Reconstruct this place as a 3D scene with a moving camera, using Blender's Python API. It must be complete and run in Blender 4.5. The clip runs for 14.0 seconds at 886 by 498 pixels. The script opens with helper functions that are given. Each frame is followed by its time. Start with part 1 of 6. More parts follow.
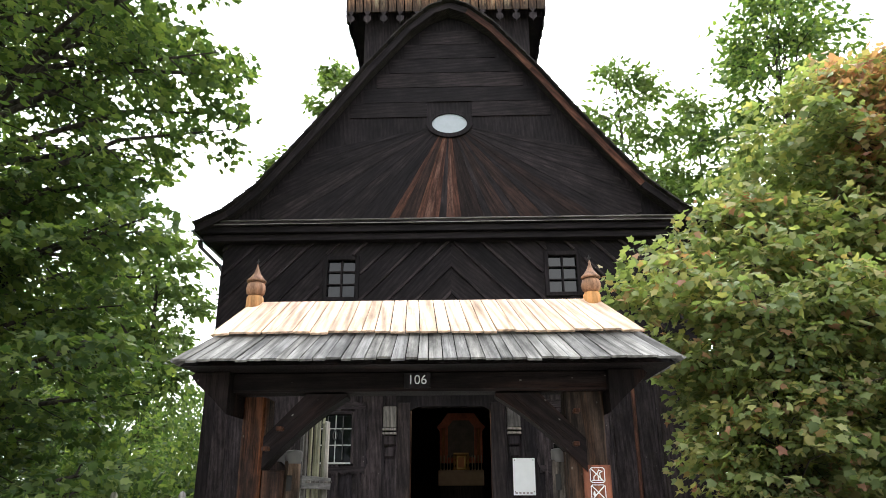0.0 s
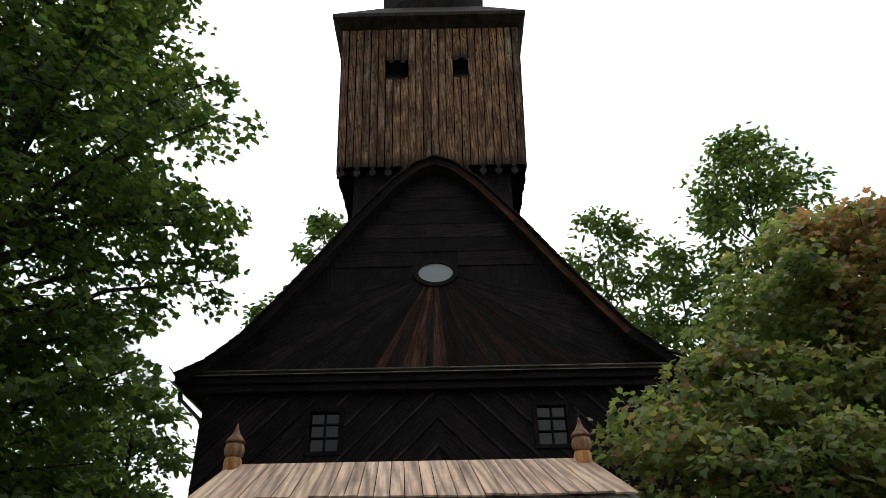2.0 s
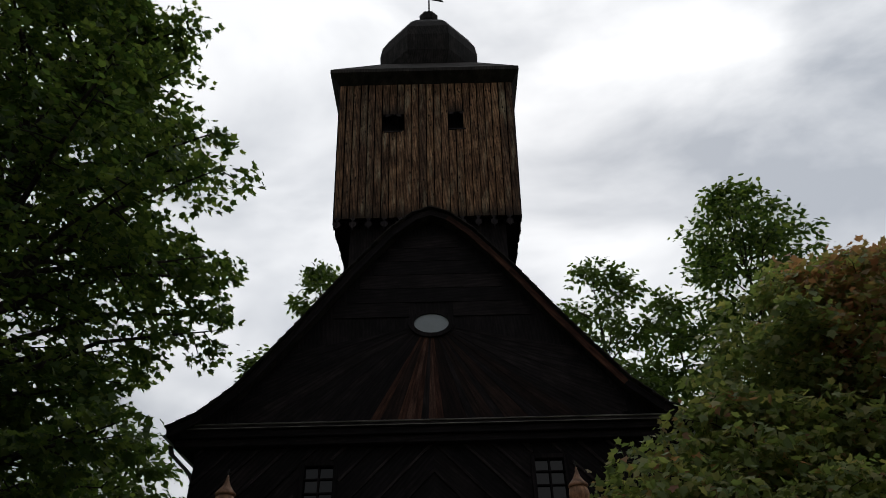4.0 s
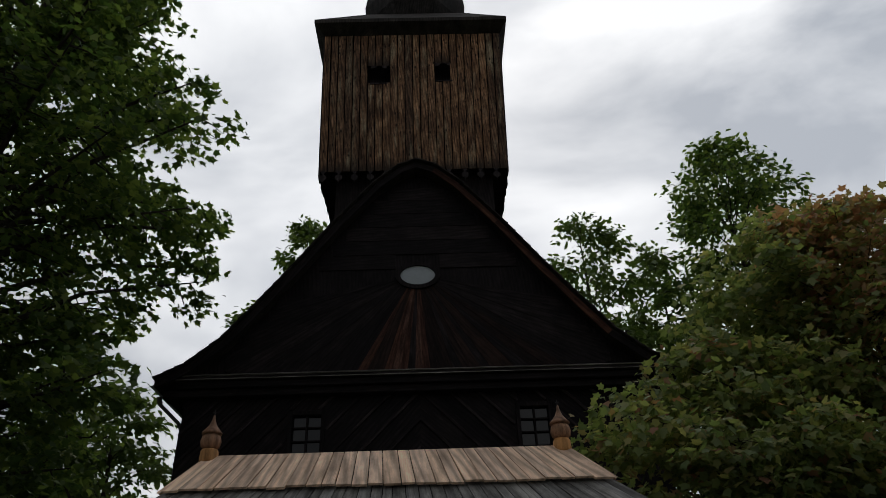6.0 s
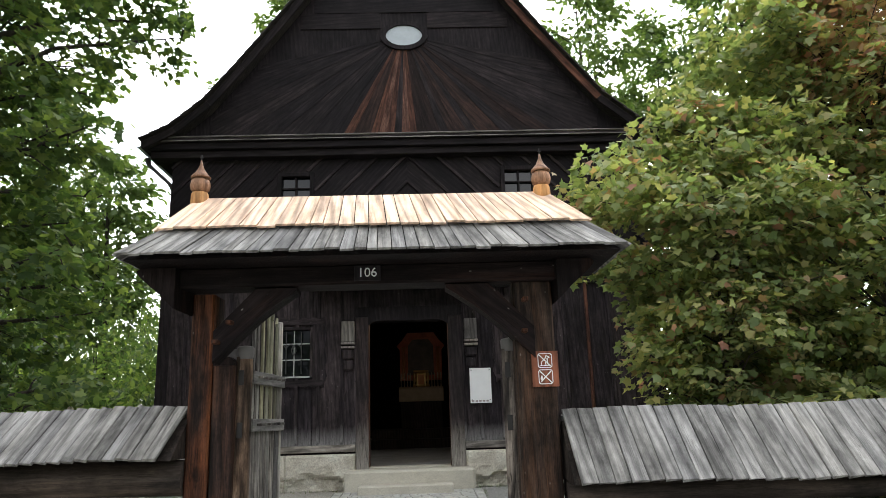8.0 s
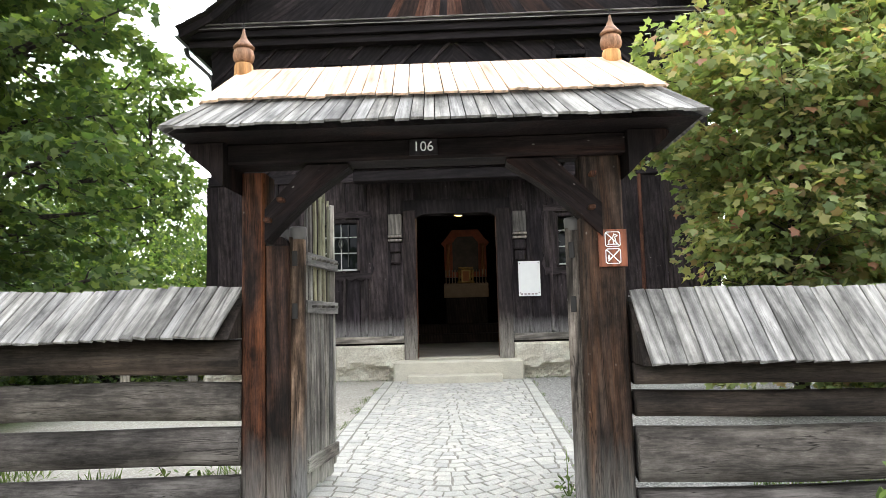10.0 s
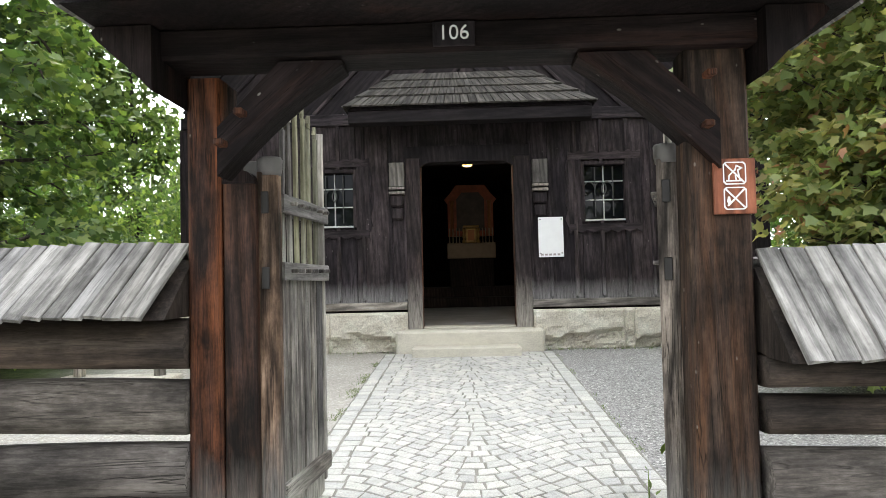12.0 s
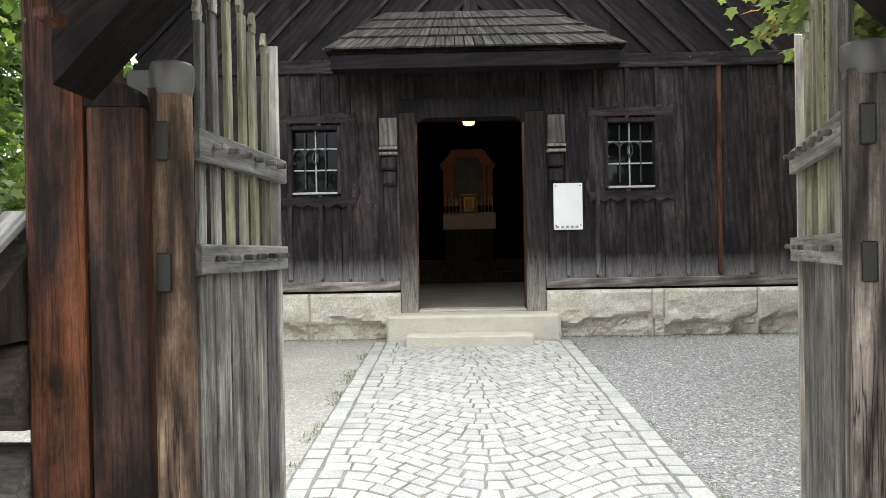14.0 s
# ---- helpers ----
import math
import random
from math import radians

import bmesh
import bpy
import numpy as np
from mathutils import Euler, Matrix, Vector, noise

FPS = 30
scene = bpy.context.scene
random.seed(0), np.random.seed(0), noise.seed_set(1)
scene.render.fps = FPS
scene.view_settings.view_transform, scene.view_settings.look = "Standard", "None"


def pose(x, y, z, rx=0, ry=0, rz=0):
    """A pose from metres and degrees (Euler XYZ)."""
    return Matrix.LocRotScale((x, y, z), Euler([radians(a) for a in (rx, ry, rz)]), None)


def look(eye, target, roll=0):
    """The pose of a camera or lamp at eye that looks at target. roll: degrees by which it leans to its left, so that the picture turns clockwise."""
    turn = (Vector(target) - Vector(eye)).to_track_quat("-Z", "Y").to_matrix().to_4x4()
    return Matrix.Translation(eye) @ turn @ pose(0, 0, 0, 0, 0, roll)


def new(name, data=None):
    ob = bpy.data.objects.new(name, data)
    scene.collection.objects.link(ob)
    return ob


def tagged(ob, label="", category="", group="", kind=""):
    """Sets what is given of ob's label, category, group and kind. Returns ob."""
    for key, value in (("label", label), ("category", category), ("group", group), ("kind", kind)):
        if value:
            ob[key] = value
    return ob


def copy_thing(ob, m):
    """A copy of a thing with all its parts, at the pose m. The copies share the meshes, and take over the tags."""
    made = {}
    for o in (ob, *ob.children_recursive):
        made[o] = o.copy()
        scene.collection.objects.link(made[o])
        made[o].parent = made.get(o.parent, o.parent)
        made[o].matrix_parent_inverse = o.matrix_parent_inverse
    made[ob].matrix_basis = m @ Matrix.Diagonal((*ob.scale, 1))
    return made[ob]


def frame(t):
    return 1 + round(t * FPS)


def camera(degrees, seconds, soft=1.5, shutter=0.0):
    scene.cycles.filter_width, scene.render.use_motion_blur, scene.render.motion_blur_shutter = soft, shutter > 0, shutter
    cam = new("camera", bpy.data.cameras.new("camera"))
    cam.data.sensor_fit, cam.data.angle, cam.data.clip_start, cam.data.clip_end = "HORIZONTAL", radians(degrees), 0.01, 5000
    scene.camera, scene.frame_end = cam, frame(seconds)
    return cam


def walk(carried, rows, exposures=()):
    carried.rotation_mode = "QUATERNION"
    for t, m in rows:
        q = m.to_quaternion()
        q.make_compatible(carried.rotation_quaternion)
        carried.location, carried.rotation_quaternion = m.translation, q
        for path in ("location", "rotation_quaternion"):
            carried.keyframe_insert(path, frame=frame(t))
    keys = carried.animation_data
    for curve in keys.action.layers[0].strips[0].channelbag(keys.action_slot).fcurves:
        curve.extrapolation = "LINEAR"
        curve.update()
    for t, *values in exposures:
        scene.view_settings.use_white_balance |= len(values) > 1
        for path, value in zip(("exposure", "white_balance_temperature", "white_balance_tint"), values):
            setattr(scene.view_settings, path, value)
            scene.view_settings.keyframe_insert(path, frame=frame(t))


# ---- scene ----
cam = camera(64.8, 14.0, 0.8)
PATH = [
    (0, (0.294, 0.312, 1.327), (0.241, 2.204, 1.975), -0.2),
    (0.5, (0.295, 0.294, 1.361), (0.253, 2.13, 2.154), -0.4),
    (1, (0.296, 0.293, 1.375), (0.267, 2.081, 2.271), -0.7),
    (1.5, (0.3, 0.29, 1.391), (0.28, 2.05, 2.342), -0.7),
    (2, (0.301, 0.276, 1.394), (0.293, 1.995, 2.414), -1.0),
    (2.5, (0.29, 0.267, 1.398), (0.287, 1.948, 2.482), -1.3),
    (3, (0.301, 0.267, 1.398), (0.296, 1.929, 2.51), -1.6),
    (5.3, (0.331, 0.332, 1.292), (0.356, 1.956, 2.459), -1.4),
    (5.5, (0.336, 0.323, 1.311), (0.368, 1.968, 2.448), -2.1),
    (6, (0.341, 0.354, 1.267), (0.378, 2.058, 2.312), -2.1),
    (6.5, (0.339, 0.375, 1.206), (0.379, 2.154, 2.118), -1.9),
    (7, (0.345, 0.382, 1.172), (0.389, 2.232, 1.93), -2.0),
    (7.5, (0.356, 0.392, 1.131), (0.406, 2.298, 1.736), -1.8),
    (8, (0.365, 0.411, 1.096), (0.42, 2.358, 1.552), -1.7),
    (8.5, (0.348, 0.429, 1.065), (0.397, 2.395, 1.429), -1.7),
    (9, (0.309, 0.422, 1.018), (0.269, 2.4, 1.314), -1.6),
    (9.2, (0.305, 0.442, 1.003), (0.243, 2.423, 1.272), -1.5),
    (11.3, (0.116, 1.551, 0.967), (0.05, 3.547, 1.07), -1.4),
    (11.5, (0.113, 1.719, 0.975), (0.05, 3.716, 1.066), -1.5),
    (12, (0.015, 2.053, 1.016), (-0.041, 4.051, 1.09), -1.3),
    (12.5, (-0.063, 2.347, 1.041), (-0.11, 4.346, 1.108), -1.1),
    (13, (-0.077, 2.697, 1.059), (-0.116, 4.696, 1.108), -1.2),
    (13.5, (-0.125, 3.018, 1.084), (-0.164, 5.017, 1.115), -1.1),
    (14, (-0.121, 3.367, 1.081), (-0.151, 5.367, 1.067), -1.0),
]
EXPOSURES = [(0.0, 0.32), (1.0, -0.68), (2.0, -1.75), (2.5, -2.3), (3.0, -2.7), (5.5, -3.0), (6.5, -2.95), (7.0, -2.85), (7.5, -2.1),
             (8.0, -0.1), (8.5, 0.5), (9.0, 0.75), (11.5, 0.74), (14.0, 0.84)]
walk(cam, [(t, look(eye, target, roll)) for t, eye, target, roll in PATH], EXPOSURES)

# ---- world and light: an overcast, bright sky ----
SUN_DIR = (0.15, 0.70, 0.70)
world = bpy.data.worlds.new("overcast_sky")
scene.world = world
world.use_nodes = True
wn = world.node_tree
wn.nodes.clear()
w_out = wn.nodes.new("ShaderNodeOutputWorld")
w_bg = wn.nodes.new("ShaderNodeBackground")
w_sky = wn.nodes.new("ShaderNodeTexSky")
w_sky.sky_type, w_sky.sun_disc = "NISHITA", False
w_sky.sun_elevation, w_sky.sun_rotation = radians(44), radians(12)
w_co = wn.nodes.new("ShaderNodeTexCoord")
w_map = wn.nodes.new("ShaderNodeMapping")
w_map.inputs["Scale"].default_value = (1.6, 1.6, 3.4)
w_noise = wn.nodes.new("ShaderNodeTexNoise")
w_noise.inputs["Scale"].default_value, w_noise.inputs["Detail"].default_value = 1.5, 6
w_noise.inputs["Distortion"].default_value = 0.4
w_ramp = wn.nodes.new("ShaderNodeValToRGB")
w_ramp.color_ramp.elements[0].position, w_ramp.color_ramp.elements[0].color = 0.34, (11.5, 12.3, 13.6, 1)
w_ramp.color_ramp.elements[1].position, w_ramp.color_ramp.elements[1].color = 0.62, (25.0, 25.3, 25.8, 1)
w_mix = wn.nodes.new("ShaderNodeMix")
w_mix.data_type = "RGBA"
w_mix.inputs["Factor"].default_value = 0.9
wn.links.new(w_co.outputs["Generated"], w_map.inputs["Vector"])
wn.links.new(w_map.outputs["Vector"], w_noise.inputs["Vector"])
wn.links.new(w_noise.outputs["Fac"], w_ramp.inputs["Fac"])
wn.links.new(w_sky.outputs["Color"], w_mix.inputs["A"])
wn.links.new(w_ramp.outputs["Color"], w_mix.inputs["B"])
# the cloud is brighter all round the place where the sun stands behind it
w_dot = wn.nodes.new("ShaderNodeVectorMath")
w_dot.operation = "DOT_PRODUCT"
w_dot.inputs[1].default_value = SUN_DIR
w_glow = wn.nodes.new("ShaderNodeMapRange")
w_glow.interpolation_type = "SMOOTHSTEP"
w_glow.inputs["From Min"].default_value, w_glow.inputs["From Max"].default_value = 0.35, 0.95
w_glow.inputs["To Min"].default_value, w_glow.inputs["To Max"].default_value = 0.75, 2.4
w_scale = wn.nodes.new("ShaderNodeVectorMath")
w_scale.operation = "SCALE"
wn.links.new(w_co.outputs["Generated"], w_dot.inputs[0])
wn.links.new(w_dot.outputs["Value"], w_glow.inputs["Value"])
wn.links.new(w_mix.outputs["Result"], w_scale.inputs[0])
wn.links.new(w_glow.outputs["Result"], w_scale.inputs["Scale"])
wn.links.new(w_scale.outputs["Vector"], w_bg.inputs["Color"])
w_bg.inputs["Strength"].default_value = 0.14
wn.links.new(w_bg.outputs["Background"], w_out.inputs["Surface"])

sun = new("sun", bpy.data.lights.new("sun", "SUN"))
sun.data.energy, sun.data.angle, sun.data.color = 0.7, radians(40), (1.0, 0.96, 0.9)
sun.matrix_world = look((6, 34, 28), (0, 6, 0))


# ---- materials ----
def material(name, build):
    m = bpy.data.materials.new(name)
    m.use_nodes = True
    nt = m.node_tree
    build(nt, nt.nodes["Principled BSDF"])
    return m


def noise_node(nt, vector, scale, detail=5, rough=0.6, distortion=0.0):
    n = nt.nodes.new("ShaderNodeTexNoise")
    n.inputs["Scale"].default_value, n.inputs["Detail"].default_value = scale, detail
    n.inputs["Roughness"].default_value, n.inputs["Distortion"].default_value = rough, distortion
    nt.links.new(vector, n.inputs["Vector"])
    return n.outputs["Fac"]


def ramp(nt, fac, stops):
    r = nt.nodes.new("ShaderNodeValToRGB")
    el = r.color_ramp.elements
    while len(el) < len(stops):
        el.new(0.5)
    for e, (p, c) in zip(el, stops):
        e.position, e.color = p, (*c, 1) if len(c) == 3 else c
    nt.links.new(fac, r.inputs["Fac"])
    return r.outputs["Color"]


def blend(nt, fac, a, b, mode="MIX"):
    m = nt.nodes.new("ShaderNodeMix")
    m.data_type, m.blend_type = "RGBA", mode
    for socket, v in (("Factor", fac), ("A", a), ("B", b)):
        if isinstance(v, (int, float)):
            m.inputs[socket].default_value = v
        elif isinstance(v, tuple):
            m.inputs[socket].default_value = (*v, 1)
        else:
            nt.links.new(v, m.inputs[socket])
    return m.outputs["Result"]


def coords(nt, scale=(1, 1, 1), shuffle=True):
    """Object coordinates, scaled, and shifted at random from piece to piece."""
    co = nt.nodes.new("ShaderNodeTexCoord").outputs["Object"]
    if shuffle:
        info = nt.nodes.new("ShaderNodeObjectInfo").outputs["Random"]
        mul = nt.nodes.new("ShaderNodeMath")
        mul.operation = "MULTIPLY"
        mul.inputs[1].default_value = 37.0
        nt.links.new(info, mul.inputs[0])
        add = nt.nodes.new("ShaderNodeVectorMath")
        nt.links.new(co, add.inputs[0])
        nt.links.new(mul.outputs[0], add.inputs[1])
        co = add.outputs[0]
    mp = nt.nodes.new("ShaderNodeMapping")
    mp.inputs["Scale"].default_value = scale
    nt.links.new(co, mp.inputs["Vector"])
    return mp.outputs["Vector"]


def bumped(nt, bsdf, height, strength, distance):
    b = nt.nodes.new("ShaderNodeBump")
    b.inputs["Strength"].default_value, b.inputs["Distance"].default_value = strength, distance
    nt.links.new(height, b.inputs["Height"])
    nt.links.new(b.outputs["Normal"], bsdf.inputs["Normal"])


def wood(name, dark, mid, light, worn=0.0, worn_colour=(0.3, 0.28, 0.25), rough=0.75, fine=1.0, gloss=0.2, knots=0.0, foot=0.0, foot_colour=(0.2, 0.19, 0.17), cracks=0.5, vary=0.3, tone=0.3, flecks=0.0, stain=0.3, rings=0.3):
    """Timber with its grain along the local z axis: fibres, broad streaks, cracks, knots, worn zones, pale flecks and a bleached foot."""
    def build(nt, bsdf):
        fibre = noise_node(nt, coords(nt, (110 * fine, 110 * fine, 5.0)), 1.0, 8, 0.72, 0.9)
        broad = noise_node(nt, coords(nt, (9 * fine, 9 * fine, 1.3)), 1.0, 6, 0.6, 1.6)
        zone = noise_node(nt, coords(nt, (4.5, 4.5, 0.55)), 1.0, 8, 0.66, 0.7)
        blot = noise_node(nt, coords(nt, (2.6, 2.6, 1.4)), 1.0, 7, 0.72)
        col = blend(nt, 0.5, ramp(nt, fibre, [(0.34, dark), (0.5, mid), (0.68, light)]), ramp(nt, blot, [(0.3, dark), (0.48, mid), (0.7, light)]))
        wave = nt.nodes.new("ShaderNodeTexWave")
        wave.bands_direction = "DIAGONAL"
        for socket, v in (("Scale", 9.0 * fine), ("Distortion", 7.0), ("Detail", 3.0), ("Detail Scale", 0.8), ("Detail Roughness", 0.6)):
            wave.inputs[socket].default_value = v
        nt.links.new(coords(nt, (1.0, 1.0, 0.09)), wave.inputs["Vector"])
        ring = ramp(nt, wave.outputs["Fac"], [(0.0, (1 - rings, 1 - rings, 1 - rings)), (0.45, (1, 1, 1)), (1.0, (1 + 0.7 * rings, 1 + 0.7 * rings, 1 + 0.65 * rings))])
        col = blend(nt, 1.0, col, ring, "MULTIPLY")
        shade = ramp(nt, broad, [(0.3, (1 - tone, 1 - 1.05 * tone, 1 - 1.1 * tone)), (0.7, (1 + tone, 1 + 0.95 * tone, 1 + 0.9 * tone))])
        col = blend(nt, 1.0, col, shade, "MULTIPLY")
        info = nt.nodes.new("ShaderNodeObjectInfo").outputs["Random"]
        each = ramp(nt, info, [(0.0, (1 - vary, 1 - vary, 1 - 0.9 * vary)), (1.0, (1 + vary, 1 + 0.9 * vary, 1 + 0.7 * vary))])
        col = blend(nt, 1.0, col, each, "MULTIPLY")
        col = blend(nt, 1.0, col, ramp(nt, blot, [(0.36, (1 - stain, 1 - stain, 1 - stain)), (0.62, (1 + stain, 1 + stain, 1 + stain))]), "MULTIPLY")
        fine_mask = ramp(nt, fibre, [(0.36, (0.25, 0.25, 0.25)), (0.56, (1, 1, 1))])
        if worn > 0:
            mask = ramp(nt, zone, [(0.64 - 0.28 * worn, (0, 0, 0)), (0.82 - 0.24 * worn, (1, 1, 1))])
            mask = blend(nt, 1.0, mask, ramp(nt, blot, [(0.36, (0.1, 0.1, 0.1)), (0.58, (1, 1, 1))]), "MULTIPLY")
            col = blend(nt, blend(nt, 1.0, mask, fine_mask, "MULTIPLY"), col, worn_colour)
        if knots > 0:
            kn = nt.nodes.new("ShaderNodeTexVoronoi")
            kn.inputs["Scale"].default_value = 1.0
            nt.links.new(coords(nt, (9, 9, 3.2)), kn.inputs["Vector"])
            spot = ramp(nt, kn.outputs["Distance"], [(0.1, (1, 1, 1)), (0.22, (0, 0, 0))])
            col = blend(nt, blend(nt, knots, (0, 0, 0), spot), col, tuple(0.35 * c for c in dark))
        if foot > 0:
            sep = nt.nodes.new("ShaderNodeSeparateXYZ")
            nt.links.new(nt.nodes.new("ShaderNodeTexCoord").outputs["Object"], sep.inputs[0])
            edge = nt.nodes.new("ShaderNodeMath")
            edge.operation = "MULTIPLY_ADD"
            nt.links.new(broad, edge.inputs[0])
            edge.inputs[1].default_value = 0.9 * foot
            nt.links.new(sep.outputs["Z"], edge.inputs[2])
            low = nt.nodes.new("ShaderNodeMapRange")
            nt.links.new(edge.outputs[0], low.inputs["Value"])
            low.inputs["From Min"].default_value, low.inputs["From Max"].default_value = foot * 1.75, foot * 0.55
            low.inputs["To Max"].default_value = 0.9
            grey = blend(nt, 1.0, foot_colour, ramp(nt, fibre, [(0.35, (0.45, 0.45, 0.45)), (0.65, (1.3, 1.3, 1.3))]), "MULTIPLY")
            col = blend(nt, low.outputs["Result"], col, grey)
        split = noise_node(nt, coords(nt, (24 * fine, 24 * fine, 0.8)), 1.0, 4, 0.6, 0.5)
        crack = ramp(nt, split, [(0.483, (1, 1, 1)), (0.5, (0.1, 0.09, 0.085)), (0.517, (1, 1, 1))])
        crack = blend(nt, ramp(nt, blot, [(0.42, (0, 0, 0)), (0.56, (1, 1, 1))]), (1, 1, 1), crack)
        col = blend(nt, cracks, col, blend(nt, 1.0, col, crack, "MULTIPLY"))
        if flecks > 0:
            fl = nt.nodes.new("ShaderNodeTexVoronoi")
            fl.inputs["Scale"].default_value = 1.0
            nt.links.new(coords(nt, (17, 17, 9)), fl.inputs["Vector"])
            dot = ramp(nt, fl.outputs["Distance"], [(0.05, (1, 1, 1)), (0.1, (0, 0, 0))])
            dot = blend(nt, 1.0, dot, ramp(nt, blot, [(0.5, (0, 0, 0)), (0.6, (1, 1, 1))]), "MULTIPLY")
            col = blend(nt, blend(nt, flecks, (0, 0, 0), dot), col, (0.4, 0.38, 0.35))
        nt.links.new(col, bsdf.inputs["Base Color"])
        nt.links.new(ramp(nt, fibre, [(0.3, (rough + 0.12,) * 3), (0.7, (rough - 0.1,) * 3)]), bsdf.inputs["Roughness"])
        bsdf.inputs["Specular IOR Level"].default_value = gloss
        bumped(nt, bsdf, blend(nt, 0.35, blend(nt, 0.5, fibre, broad), crack), 0.45, 0.004)
    return material(name, build)


def mineral(name, stops, scale=3.0, grain=60.0, rough=0.9, bump=0.5, depth=0.01, shuffle=True, each=0.0):
    """Stone, plaster, gravel or earth: patches and grain."""
    def build(nt, bsdf):
        v = coords(nt, (1, 1, 1), shuffle)
        patch = noise_node(nt, v, scale, 6, 0.65)
        speck = noise_node(nt, v, grain, 4, 0.7)
        col = ramp(nt, patch, stops)
        col = blend(nt, 1.0, col, ramp(nt, speck, [(0.25, (0.62, 0.62, 0.62)), (0.75, (1.3, 1.3, 1.3))]), "MULTIPLY")
        if each:
            info = nt.nodes.new("ShaderNodeObjectInfo").outputs["Random"]
            geo = nt.nodes.new("ShaderNodeNewGeometry").outputs["Random Per Island"]
            add = nt.nodes.new("ShaderNodeMath")
            nt.links.new(info, add.inputs[0])
            nt.links.new(geo, add.inputs[1])
            fr = nt.nodes.new("ShaderNodeMath")
            fr.operation = "FRACT"
            nt.links.new(add.outputs[0], fr.inputs[0])
            col = blend(nt, 1.0, col, ramp(nt, fr.outputs[0], [(0, (1 - each, 1 - each, 1 - each * 0.8)), (1, (1 + each, 1 + each, 1 + each * 0.8))]), "MULTIPLY")
        nt.links.new(col, bsdf.inputs["Base Color"])
        bsdf.inputs["Roughness"].default_value = rough
        bsdf.inputs["Specular IOR Level"].default_value = 0.25
        bumped(nt, bsdf, blend(nt, 0.5, patch, speck), bump, depth)
    return material(name, build)


def foliage(name, shades, through_light=0.35):
    def build(nt, bsdf):
        geo = nt.nodes.new("ShaderNodeNewGeometry").outputs["Random Per Island"]
        col = ramp(nt, geo, shades)
        co = nt.nodes.new("ShaderNodeTexCoord").outputs["Object"]
        patch = noise_node(nt, co, 0.9, 3, 0.6)
        col = blend(nt, 1.0, col, ramp(nt, patch, [(0.3, (0.75, 0.78, 0.8)), (0.7, (1.25, 1.2, 1.1))]), "MULTIPLY")
        nt.links.new(col, bsdf.inputs["Base Color"])
        bsdf.inputs["Roughness"].default_value = 0.5
        bsdf.inputs["Specular IOR Level"].default_value = 0.35
        tr = nt.nodes.new("ShaderNodeBsdfTranslucent")
        nt.links.new(blend(nt, 1.0, col, (1.4, 1.5, 0.75), "MULTIPLY"), tr.inputs["Color"])
        mx = nt.nodes.new("ShaderNodeMixShader")
        mx.inputs["Fac"].default_value = through_light
        nt.links.new(bsdf.outputs["BSDF"], mx.inputs[1])
        nt.links.new(tr.outputs["BSDF"], mx.inputs[2])
        nt.links.new(mx.outputs["Shader"], nt.nodes["Material Output"].inputs["Surface"])
    return material(name, build)


def plain(name, colour, rough=0.6, metal=0.0, emit=0.0, vary=0.12, scale=8.0):
    def build(nt, bsdf):
        f = noise_node(nt, coords(nt), scale, 5, 0.65)
        lo, hi = tuple(c * (1 - vary) for c in colour), tuple(min(1, c * (1 + vary)) for c in colour)
        nt.links.new(ramp(nt, f, [(0.3, lo), (0.7, hi)]), bsdf.inputs["Base Color"])
        bsdf.inputs["Roughness"].default_value, bsdf.inputs["Metallic"].default_value = rough, metal
        if emit:
            bsdf.inputs["Emission Color"].default_value = (*colour, 1)
            bsdf.inputs["Emission Strength"].default_value = emit
    return material(name, build)


TAR = wood("tarred_boards", (0.007392, 0.00583, 0.006899), (0.0132, 0.01012, 0.0117), (0.02429, 0.01892, 0.0207), worn=0.1, worn_colour=(0.04752, 0.0374, 0.03942), vary=0.3, tone=0.4)
TAR_GREY = wood("tarred_boards_weathered", (0.01307, 0.01028, 0.0122), (0.02395, 0.01875, 0.02134), (0.045, 0.0375, 0.04148), worn=0.35, worn_colour=(0.08709, 0.06955, 0.06774), cracks=0.8, vary=0.42, flecks=0.5, tone=0.5, stain=0.5)
TAR_FOOT = wood("tarred_boards_bleached_foot", (0.01307, 0.01028, 0.0122), (0.02395, 0.01875, 0.02134), (0.045, 0.0375, 0.04148), worn=0.35, worn_colour=(0.08709, 0.06955, 0.06774), foot=0.2, foot_colour=(0.2177, 0.2087, 0.2066), cracks=0.8, vary=0.42, flecks=0.5, tone=0.5, stain=0.5)
JAMB = wood("bleached_door_jamb", (0.0162, 0.01224, 0.01296), (0.0297, 0.02232, 0.02268), (0.0558, 0.04464, 0.0441), worn=0.3, worn_colour=(0.126, 0.09, 0.072), foot=0.55, foot_colour=(0.342, 0.315, 0.279), cracks=0.9)
SILL = wood("bleached_sill_board", (0.104, 0.0936, 0.0832), (0.195, 0.1807, 0.1612), (0.312, 0.2925, 0.2665), worn=0.3, worn_colour=(0.39, 0.364, 0.325))
RED_BOARD = wood("worn_reddish_boards", (0.02025, 0.01125, 0.01013), (0.05625, 0.02475, 0.018), (0.135, 0.0585, 0.03825), worn=0.55, worn_colour=(0.2137, 0.09563, 0.05625))
